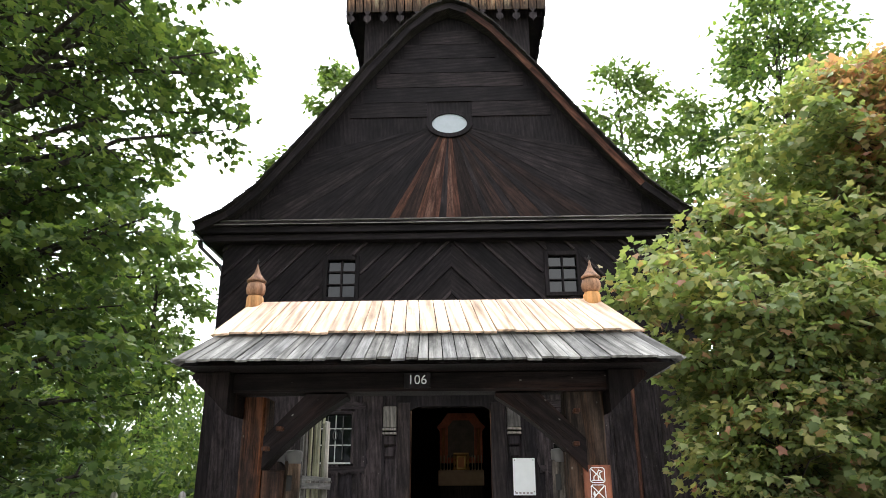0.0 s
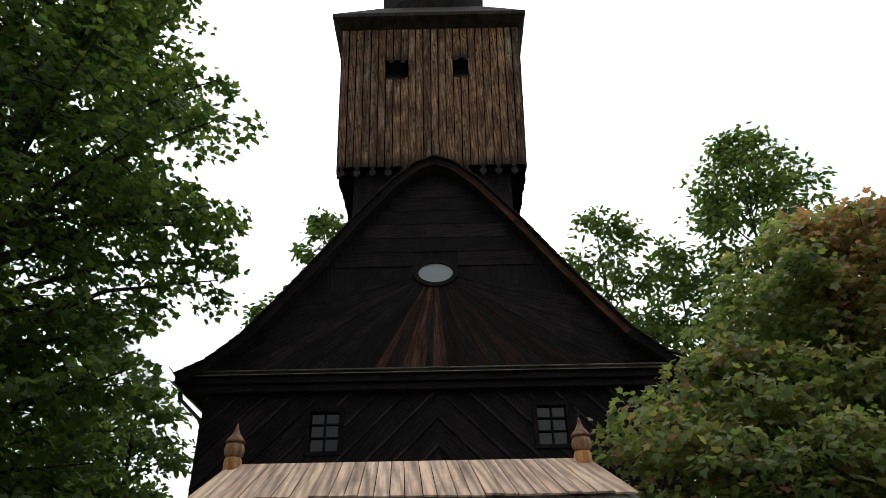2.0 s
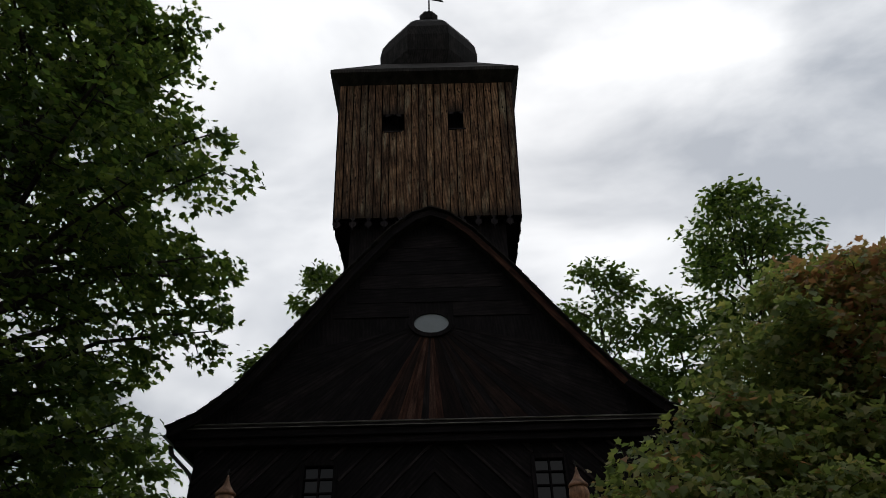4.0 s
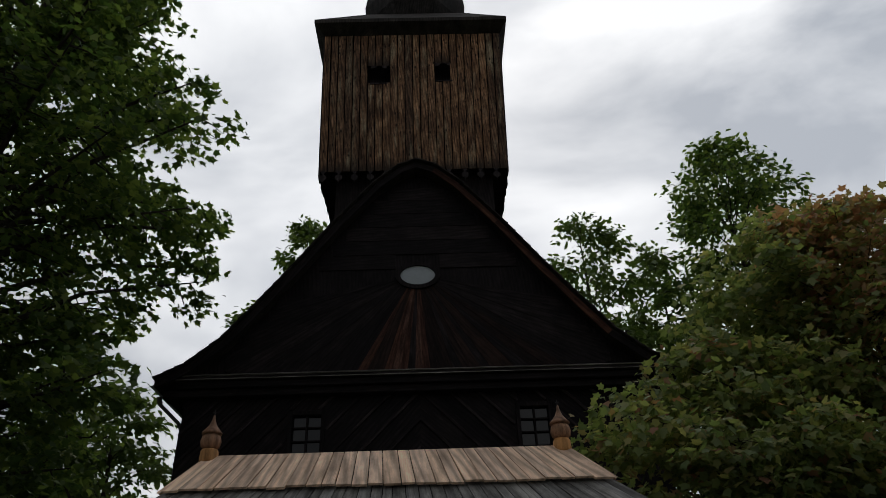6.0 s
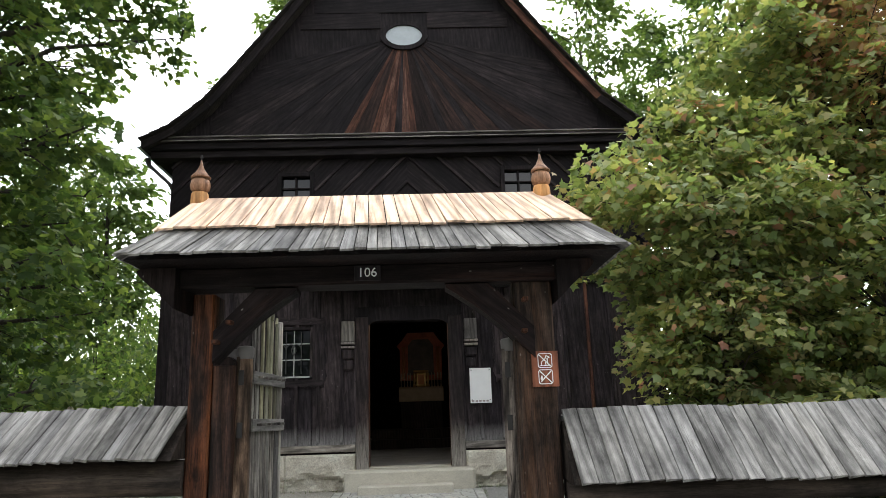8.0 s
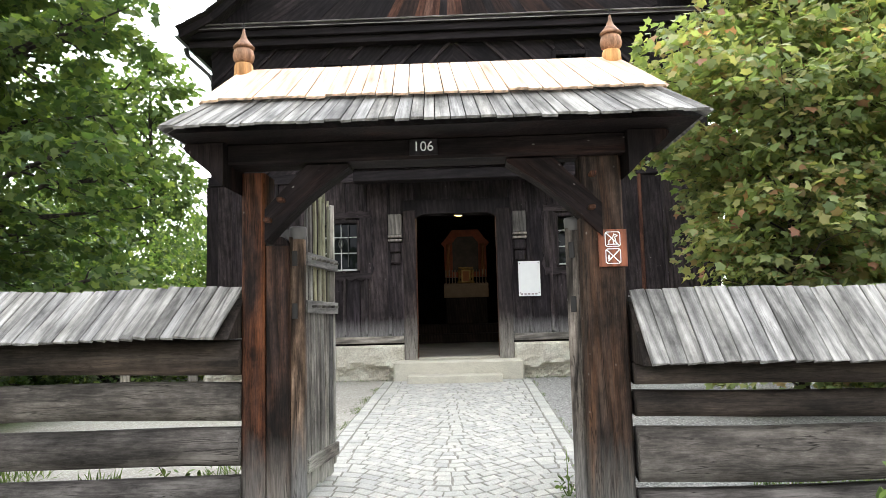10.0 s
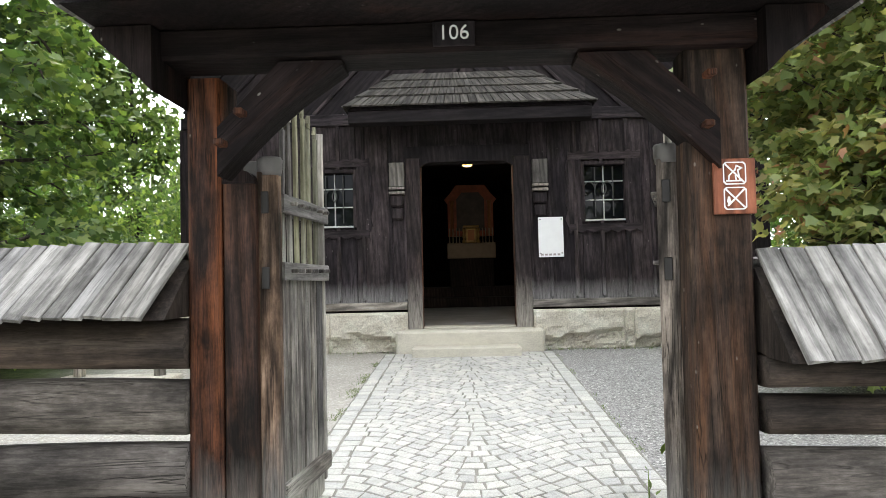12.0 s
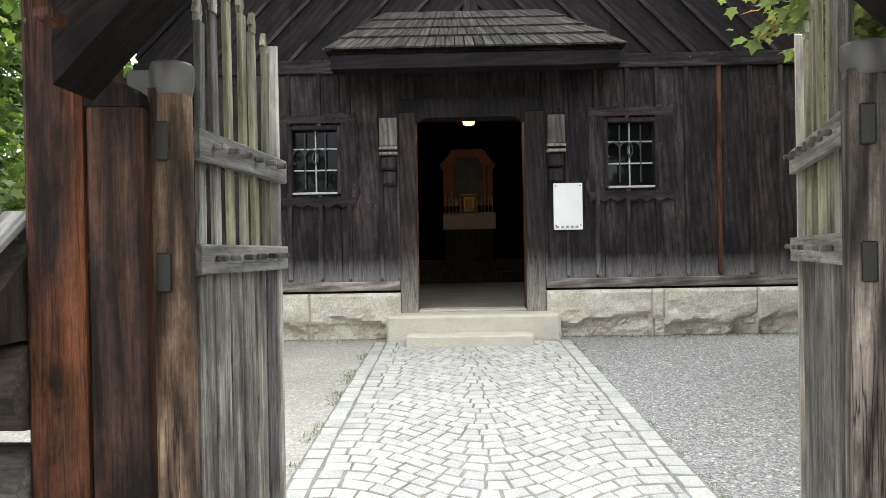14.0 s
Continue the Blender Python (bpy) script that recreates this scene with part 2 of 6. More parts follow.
POST = wood("gate_post_timber", (0.00832, 0.005523, 0.005168), (0.0214, 0.01166, 0.00969), (0.07132, 0.03314, 0.01938), worn=0.7, worn_colour=(0.2377, 0.07609, 0.02584), knots=0.7, foot=0.42, foot_colour=(0.202, 0.1841, 0.168), cracks=0.9, tone=0.6, flecks=0.5, stain=0.7, rings=0.45)
RIGHT_POST = wood("brown_gate_post_timber", (0.0087, 0.006854, 0.006362), (0.02262, 0.01554, 0.01263), (0.06089, 0.04113, 0.02901), worn=0.5, worn_colour=(0.1218, 0.05484, 0.02527), knots=0.4, foot=0.42, foot_colour=(0.1392, 0.1326, 0.1198), cracks=0.9, tone=0.6, flecks=0.5, stain=0.55, rings=0.5)
GREY_STILE = wood("grey_hinge_stile", (0.02693, 0.02326, 0.02203), (0.06732, 0.05875, 0.05508), (0.1591, 0.1444, 0.1322), worn=0.4, worn_colour=(0.2448, 0.2264, 0.2081), knots=0.4, foot=0.4, foot_colour=(0.2693, 0.257, 0.2387), cracks=1.0, tone=0.6, stain=0.55, rings=0.6)
BRACE = wood("dark_red_brown_beams", (0.004535, 0.003405, 0.003735), (0.008655, 0.006214, 0.006512), (0.01814, 0.01235, 0.01197), worn=0.35, worn_colour=(0.04123, 0.01873, 0.01341), gloss=0.12, cracks=0.8, flecks=0.4, stain=0.4, tone=0.3)
JAMB_POST = wood("dark_jamb_post", (0.007125, 0.005272, 0.004987), (0.0171, 0.01069, 0.009262), (0.05415, 0.02708, 0.01924), worn=0.7, worn_colour=(0.1425, 0.057, 0.02708), knots=0.4, foot=0.42, foot_colour=(0.2137, 0.1924, 0.171), cracks=0.9, flecks=0.6, stain=0.65, tone=0.55, rings=0.45)
STILE = wood("brown_hinge_stile", (0.02295, 0.01541, 0.01187), (0.07574, 0.05098, 0.03748), (0.1778, 0.1305, 0.09996), worn=0.4, worn_colour=(0.195, 0.172, 0.1562), knots=0.3, foot=0.5, foot_colour=(0.218, 0.2134, 0.2062), cracks=0.9, tone=0.6, flecks=0.3, stain=0.55, rings=0.6)
RED_WORN = wood("bare_reddish_boards", (0.04, 0.0176, 0.0128), (0.104, 0.0464, 0.032), (0.208, 0.112, 0.08), worn=0.7, worn_colour=(0.288, 0.16, 0.12), cracks=0.9, vary=0.3)
RED_DIM = wood("dark_reddish_boards", (0.0088, 0.00605, 0.00605), (0.0187, 0.011, 0.0099), (0.0363, 0.01925, 0.0154), worn=0.4, worn_colour=(0.055, 0.0264, 0.0187), vary=0.35)
TOWER = wood("tower_boards", (0.03392, 0.01865, 0.01187), (0.1357, 0.07291, 0.0407), (0.3901, 0.2459, 0.1492), worn=0.42, worn_colour=(0.5534, 0.4833, 0.3221), knots=0.95, cracks=1.0, vary=0.42, tone=0.55, foot=0.32, foot_colour=(0.035, 0.023, 0.017), rings=0.45)
NEW_SHINGLE = wood("new_larch_shingles", (0.56, 0.375, 0.255), (0.68, 0.49, 0.36), (0.77, 0.6, 0.47), worn=0.0, rough=0.65, cracks=0.3, vary=0.16)
OLD_SHINGLE = wood("grey_weathered_shingles", (0.09933, 0.09658, 0.09297), (0.1806, 0.1771, 0.1702), (0.2709, 0.2657, 0.2561), worn=0.5, worn_colour=(0.3251, 0.3193, 0.3087), rough=0.85, vary=0.18, tone=0.15, cracks=0.5, stain=0.45)
PORCH_SHINGLE = wood("brown_grey_shingles", (0.027, 0.0246, 0.0228), (0.063, 0.0588, 0.054), (0.108, 0.1026, 0.0942), worn=0.35, worn_colour=(0.12, 0.1152, 0.1044), rough=0.85, vary=0.15, tone=0.2)
ROOF_SHINGLE = wood("dark_roof_shingles", (0.012, 0.0108, 0.0108), (0.024, 0.0216, 0.0204), (0.054, 0.0456, 0.042), worn=0.2, worn_colour=(0.072, 0.0624, 0.0576), rough=0.85)
LOG = wood("weathered_logs", (0.02511, 0.02211, 0.02049), (0.07533, 0.06804, 0.06237), (0.1674, 0.1548, 0.1443), worn=0.45, worn_colour=(0.2009, 0.1871, 0.1693), fine=0.45, knots=0.25, cracks=1.0, tone=0.25, rings=0.2, stain=0.45)
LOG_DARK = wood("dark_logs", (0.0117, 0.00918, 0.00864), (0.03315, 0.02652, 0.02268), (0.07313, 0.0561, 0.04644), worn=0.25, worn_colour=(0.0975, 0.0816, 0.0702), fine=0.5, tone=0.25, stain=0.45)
PALE_BOARD = wood("bleached_boards", (0.2, 0.19, 0.17), (0.33, 0.315, 0.285), (0.48, 0.46, 0.42), worn=0.4, worn_colour=(0.5, 0.485, 0.445))
LEAF_BOARD = wood("gate_leaf_boards", (0.0216, 0.01987, 0.01944), (0.072, 0.06768, 0.0648), (0.216, 0.2074, 0.1958), worn=0.6, worn_colour=(0.288, 0.2765, 0.2563), foot=0.3, foot_colour=(0.3744, 0.36, 0.3168), cracks=0.9, tone=0.6, vary=0.45)
LEAF_RAIL = wood("grey_gate_rails", (0.084, 0.0812, 0.077), (0.168, 0.1624, 0.154), (0.28, 0.273, 0.259), worn=0.3, worn_colour=(0.364, 0.35, 0.329), cracks=0.8)
MOSSY = wood("greenish_gate_pales", (0.06, 0.06, 0.04), (0.15, 0.148, 0.1), (0.28, 0.275, 0.205), worn=0.4, worn_colour=(0.34, 0.335, 0.27))
FINIAL = wood("turned_finial_wood", (0.13, 0.065, 0.039), (0.247, 0.1365, 0.0845), (0.364, 0.221, 0.143), rough=0.6)
FINIAL_BASE = wood("orange_larch", (0.384, 0.18, 0.06), (0.576, 0.288, 0.108), (0.62, 0.396, 0.18), rough=0.6)
SIGN_BOARD = wood("reddish_sign_board", (0.14, 0.0476, 0.028), (0.196, 0.07, 0.0392), (0.252, 0.0952, 0.056), rough=0.5, cracks=0.1)
BARK = wood("tree_bark", (0.02, 0.017, 0.014), (0.05, 0.042, 0.034), (0.11, 0.095, 0.08), fine=0.4)
SETT = mineral("granite_setts", [(0.3, (0.3676, 0.3657, 0.3404)), (0.7, (0.4968, 0.4876, 0.449))], 6, 90, 0.8, 0.4, 0.006, each=0.11)
JOINT = mineral("sandy_joint", [(0.3, (0.145, 0.138, 0.12)), (0.7, (0.29, 0.28, 0.245))], 3, 120, 0.95, 0.6, 0.01, shuffle=False)
STONE = mineral("sandstone_plinth", [(0.25, (0.39, 0.3556, 0.282)), (0.5, (0.585, 0.5461, 0.462)), (0.75, (0.72, 0.7175, 0.624))], 3.5, 50, 0.9, 0.8, 0.02)
STEP = mineral("concrete_step", [(0.3, (0.468, 0.4381, 0.3658)), (0.7, (0.611, 0.5778, 0.4897))], 4, 120, 0.9, 0.3, 0.004)
INNER_FLOOR = mineral("stone_floor", [(0.3, (0.2, 0.195, 0.18)), (0.7, (0.32, 0.31, 0.29))], 2, 60, 0.7, 0.2, 0.004)
IRON = plain("wrought_iron", (0.035, 0.033, 0.032), 0.55, 0.6)
PALE_METAL = plain("galvanised_gutter", (0.5, 0.52, 0.54), 0.45, 0.6)
WHITE = plain("white_paint", (0.8, 0.8, 0.78), 0.5, vary=0.04)
PAPER = plain("white_notice_sheet", (0.82, 0.82, 0.82), 0.35, vary=0.03)
FRAME_GREY = plain("pale_window_bars", (0.42, 0.42, 0.4), 0.6)
GRILLE = plain("grey_iron_grille", (0.045, 0.045, 0.044), 0.6)
INK = plain("faded_print", (0.35, 0.3, 0.3), 0.6)
GOLD = plain("gilding", (0.4, 0.25, 0.09), 0.42, 0.8, vary=0.4)
CLOTH = plain("white_linen", (0.34, 0.25, 0.17), 0.9)
ALTAR_RED = plain("dark_red_altar_paint", (0.36, 0.08, 0.03), 0.5, vary=0.35)
ALTAR_GOLD = plain("dull_orange_gilding", (0.3, 0.11, 0.035), 0.45, 0.3)
CANVAS = plain("dark_painted_canvas", (0.06, 0.045, 0.035), 0.5, vary=0.5, scale=4)
INNER_WALL = wood("dark_interior_boards", (0.015, 0.011, 0.009), (0.03, 0.022, 0.018), (0.05, 0.038, 0.03))
LAMP_GLOW = plain("lit_lamp_glass", (1.0, 0.6, 0.22), 0.4, emit=1.3)
CLAY_TIN = plain("dull_tin", (0.13, 0.122, 0.12), 0.55, 0.3)
BRACKET_GREY = wood("grey_bracket_wood", (0.075, 0.069, 0.0645), (0.1275, 0.12, 0.1125), (0.195, 0.1845, 0.1725))


def glass_build(nt, bsdf):
    bsdf.inputs["Base Color"].default_value = (0.006, 0.007, 0.008, 1)
    bsdf.inputs["Roughness"].default_value = 0.03
    bsdf.inputs["Specular IOR Level"].default_value = 0.14
    bumped(nt, bsdf, noise_node(nt, coords(nt), 2.5, 2), 0.12, 0.01)


GLASS = material("old_window_glass", glass_build)


def sky_glass_build(nt, bsdf):
    glass_build(nt, bsdf)
    bsdf.inputs["Specular IOR Level"].default_value = 0.45


SKY_GLASS = material("glossy_upper_glass", sky_glass_build)
GREEN_MAPLE = foliage("green_maple_leaves", [(0, (0.05, 0.09, 0.034)), (0.5, (0.096, 0.15, 0.05)), (1, (0.2, 0.25, 0.08))], 0.55)
GOLD_MAPLE = foliage("yellowing_maple_leaves", [(0, (0.165, 0.22, 0.1)), (0.6, (0.275, 0.32, 0.15)), (1, (0.42, 0.385, 0.19))], 0.5)
RED_MAPLE = foliage("reddening_maple_leaves", [(0, (0.28, 0.25, 0.13)), (0.5, (0.4, 0.26, 0.17)), (1, (0.42, 0.2, 0.165))], 0.5)
FAR_LEAF = foliage("distant_leaves", [(0, (0.08, 0.13, 0.045)), (1, (0.15, 0.2, 0.07))], 0.45)
# darker copy of the green leaves, shade put into the colour
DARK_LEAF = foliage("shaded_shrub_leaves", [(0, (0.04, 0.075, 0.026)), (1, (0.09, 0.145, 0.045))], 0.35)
GRASS = foliage("grass_blades", [(0, (0.07, 0.12, 0.03)), (1, (0.16, 0.22, 0.06))], 0.3)


# ---- builders ----
def mesh_object(name, verts, faces, mat=None, parent=None, smooth=False):
    me = bpy.data.meshes.new(name)
    me.from_pydata([tuple(v) for v in verts], [], faces)
    me.update()
    if mat:
        me.materials.append(mat)
    if smooth:
        me.polygons.foreach_set("use_smooth", [True] * len(me.polygons))
    ob = new(name, me)
    ob.parent = parent
    return ob


def part(name, bm, mat, parent=None, label="", smooth=False):
    me = bpy.data.meshes.new(name)
    bmesh.ops.recalc_face_normals(bm, faces=bm.faces)
    bm.to_mesh(me)
    bm.free()
    me.materials.append(mat)
    if smooth:
        me.polygons.foreach_set("use_smooth", [True] * len(me.polygons))
    ob = new(name, me)
    ob.parent = parent
    if label:
        ob["label"] = label
    return ob


def thing(name, label, category, at=(0, 0, 0), group="", kind=""):
    ob = new(name)
    ob.location = at
    ob.empty_display_size = 0.1
    return tagged(ob, label, category, group, kind)


def box(bm, x0, x1, y0, y1, z0, z1, bevel=0.0):
    made = bmesh.ops.create_cube(bm, size=1.0, matrix=Matrix.LocRotScale(((x0 + x1) / 2, (y0 + y1) / 2, (z0 + z1) / 2), None, (abs(x1 - x0), abs(y1 - y0), abs(z1 - z0))))
    if bevel:
        edges = list({e for v in made["verts"] for e in v.link_edges})
        bmesh.ops.bevel(bm, geom=edges, offset=bevel, segments=1, affect="EDGES")


def box_part(name, mat, parent, x0, x1, y0, y1, z0, z1, bevel=0.004, label="", kind="", category=""):
    bm = bmesh.new()
    cx, cy, cz = (x0 + x1) / 2, (y0 + y1) / 2, (z0 + z1) / 2
    box(bm, x0 - cx, x1 - cx, y0 - cy, y1 - cy, z0 - cz, z1 - cz, bevel)
    ob = part(name, bm, mat, parent, label)
    ob.matrix_basis = Matrix.Translation(Vector((cx, cy, cz)) - (parent.matrix_basis.translation if parent else Vector()))
    return tagged(ob, label, category, "", kind)




rng = random.Random(7)


def plank_mesh(name, length, width, thick, mat, ragged=0.0, taper=1.0, chamfer=0.004):
    """A board along its local z, width along x, thickness along y, with chamfered front edges and a ragged foot."""
    w, t, c = width / 2, thick / 2, min(chamfer, thick * 0.3)
    ring = [(-w, t), (-w, -t + c), (-w + c, -t), (w - c, -t), (w, -t + c), (w, t)]
    verts, n = [], len(ring)
    for k, s in ((0.0, 1.0), (0.5, (1 + taper) / 2), (1.0, taper)):
        for x, y in ring:
            dz = 0.0 if k == 0.5 else rng.uniform(-ragged, ragged) + (0.4 * ragged * x / w if k == 0 else 0)
            verts.append((x * s + rng.uniform(-0.0015, 0.0015), y + (rng.uniform(-0.002, 0.002) if k == 0.5 else 0), k * length + dz))
    faces = [tuple(range(n - 1, -1, -1)), tuple(range(2 * n, 3 * n))]
    for r in (0, n):
        faces += [(r + i, r + (i + 1) % n, r + n + (i + 1) % n, r + n + i) for i in range(n)]
    me = bpy.data.meshes.new(name)
    me.from_pydata(verts, [], faces)
    me.update()
    me.materials.append(mat)
    return me


def along(p0, p1, front):
    """The pose that lays a plank from p0 to p1 with its face (local -y) turned towards front."""
    z = (Vector(p1) - Vector(p0)).normalized()
    y = -Vector(front)
    y = (y - z * y.dot(z)).normalized()
    x = y.cross(z)
    m = Matrix((x, y, z)).transposed().to_4x4()
    m.translation = p0
    return m


def plank(name, parent, p0, p1, width, thick, mat, front=(0, -1, 0), ragged=0.0, taper=1.0, label="", shared=None, chamfer=0.004):
    length = (Vector(p1) - Vector(p0)).length
    me = shared or plank_mesh(name, length, width, thick, mat, ragged, taper, chamfer)
    ob = new(name, me)
    ob.parent = parent
    m = along(p0, p1, front)
    if parent:
        base = Matrix.Identity(4)
        up = parent
        while up:
            base = up.matrix_basis @ base
            up = up.parent
        m = base.inverted() @ m
    ob.matrix_basis = m
    if label:
        ob["label"] = label
    return ob


def rail(name, mat, parent, x0, x1, y0, y1, z0, z1, label=""):
    """A horizontal board along x, its grain running with it."""
    return plank(name, parent, (x0, (y0 + y1) / 2, (z0 + z1) / 2), (x1, (y0 + y1) / 2, (z0 + z1) / 2), z1 - z0, y1 - y0, mat, (0, -1, 0), 0.0, 1.0, label, None, 0.008)


def shingle(name, parent, corners, normal, thick, mat):
    """A tapered board over four corners (foot left, foot right, head right, head left), its grain from foot to head."""
    a, b, c, d = [Vector(p) for p in corners]
    foot, head = (a + b) / 2, (c + d) / 2
    m = along(foot, head, normal)
    inv = m.inverted()
    out = Vector(normal).normalized()
    low = [inv @ p for p in (a, b, c, d)]
    high = [inv @ (p + out * t) for p, t in ((a, thick), (b, thick), (c, thick * 0.5), (d, thick * 0.5))]
    me = bpy.data.meshes.new(name)
    me.from_pydata(low + high, [], [(3, 2, 1, 0), (4, 5, 6, 7), (0, 1, 5, 4), (1, 2, 6, 5), (2, 3, 7, 6), (3, 0, 4, 7)])
    bm = bmesh.new()
    bm.from_mesh(me)
    bmesh.ops.recalc_face_normals(bm, faces=bm.faces)
    bm.to_mesh(me)
    bm.free()
    me.materials.append(mat)
    ob = new(name, me)
    ob.parent = parent
    ob.matrix_basis = m
    return ob


def lathe(name, profile, mat, parent=None, steps=20, at=(0, 0, 0), label="", smooth=True):
    verts, faces = [], []
    for r, z in profile:
        for i in range(steps):
            a = 2 * math.pi * (i + 0.5) / steps
            verts.append((at[0] + r * math.cos(a), at[1] + r * math.sin(a), at[2] + z))
    for k in range(len(profile) - 1):
        for i in range(steps):
            j = (i + 1) % steps
            faces.append((k * steps + i, k * steps + j, (k + 1) * steps + j, (k + 1) * steps + i))
    faces.append(tuple(range(steps - 1, -1, -1)))
    faces.append(tuple((len(profile) - 1) * steps + i for i in range(steps)))
    ob = mesh_object(name, verts, faces, mat, parent, smooth)
    if label:
        ob["label"] = label
    return ob


def clip_poly(poly, inside, cross):
    out = []
    for i, p in enumerate(poly):
        q = poly[(i + 1) % len(poly)]
        a, b = inside(p), inside(q)
        if a:
            out.append(p)
        if a != b:
            out.append(cross(p, q))
    return out


def clip_half(poly, nx, nz, d):
    """Keeps the part of an x-z polygon where nx*x + nz*z >= d."""
    f = lambda p: nx * p[0] + nz * p[1] - d
    return clip_poly(poly, lambda p: f(p) >= 0, lambda p, q: (p[0] + (q[0] - p[0]) * f(p) / (f(p) - f(q)), p[1] + (q[1] - p[1]) * f(p) / (f(p) - f(q))))


def slab_part(name, poly, y0, y1, mat, parent, grain=None):
    """An x-z polygon made thick from y0 (front) to y1; grain turns its local z to that direction."""
    cx, cz = sum(p[0] for p in poly) / len(poly), sum(p[1] for p in poly) / len(poly)
    a = math.atan2(grain[0], grain[1]) if grain else 0.0
    pts = []
    for x, z in poly:
        dx, dz = x - cx, z - cz
        pts.append((dx * math.cos(a) - dz * math.sin(a), dx * math.sin(a) + dz * math.cos(a)))
    n = len(poly)
    verts = [(x, y0, z) for x, z in pts] + [(x, y1, z) for x, z in pts]
    faces = [tuple(range(n)), tuple(range(2 * n - 1, n - 1, -1))] + [(i, i + n, (i + 1) % n + n, (i + 1) % n) for i in range(n)]
    ob = mesh_object(name, verts, faces, mat, parent)
    bm = bmesh.new()
    bm.from_mesh(ob.data)
    bmesh.ops.recalc_face_normals(bm, faces=bm.faces)
    bm.to_mesh(ob.data)
    bm.free()
    ob.matrix_basis = Matrix.Translation((cx, 0, cz)) @ Matrix.Rotation(a, 4, "Y")
    return ob


def holed_wall(name, mat, x0, x1, z0, z1, y0, y1, holes, label):
    """A wall in the x-z plane from y0 to y1 with openings (xa, xb, za, zb) right through it."""
    xs = sorted({x0, x1, *[h[0] for h in holes], *[h[1] for h in holes]})
    zs = sorted({z0, z1, *[h[2] for h in holes], *[h[3] for h in holes]})
    solid = lambda i, k: 0 <= i < len(xs) - 1 and 0 <= k < len(zs) - 1 and not any(h[0] <= (xs[i] + xs[i + 1]) / 2 <= h[1] and h[2] <= (zs[k] + zs[k + 1]) / 2 <= h[3] for h in holes)
    bm = bmesh.new()
    quad = lambda *p: bm.faces.new([bm.verts.new(v) for v in p])
    for i in range(len(xs) - 1):
        for k in range(len(zs) - 1):
            if not solid(i, k):
                continue
            a, b, c, d = xs[i], xs[i + 1], zs[k], zs[k + 1]
            quad((a, y0, c), (b, y0, c), (b, y0, d), (a, y0, d))
            quad((a, y1, d), (b, y1, d), (b, y1, c), (a, y1, c))
            if not solid(i - 1, k):
                quad((a, y0, d), (a, y1, d), (a, y1, c), (a, y0, c))
            if not solid(i + 1, k):
                quad((b, y0, c), (b, y1, c), (b, y1, d), (b, y0, d))
            if not solid(i, k - 1):
                quad((a, y0, c), (a, y1, c), (b, y1, c), (b, y0, c))
            if not solid(i, k + 1):
                quad((a, y0, d), (b, y0, d), (b, y1, d), (a, y1, d))
    bmesh.ops.remove_doubles(bm, verts=bm.verts, dist=1e-5)
    return tagged(part(name, bm, mat), label, "wall", "", "structure")


# ---- ground ----
GROUND = [(-400, -0.30), (3.0, -0.28), (4.6, -0.265), (6.9, -0.17), (9.2, -0.07), (11.0, 0.0), (14.0, 0.03), (600, 0.05)]


def ground_z(y):
    for (ya, za), (yb, zb) in zip(GROUND, GROUND[1:]):
        if y <= yb:
            return za + (zb - za) * (y - ya) / (yb - ya)
    return GROUND[-1][1]


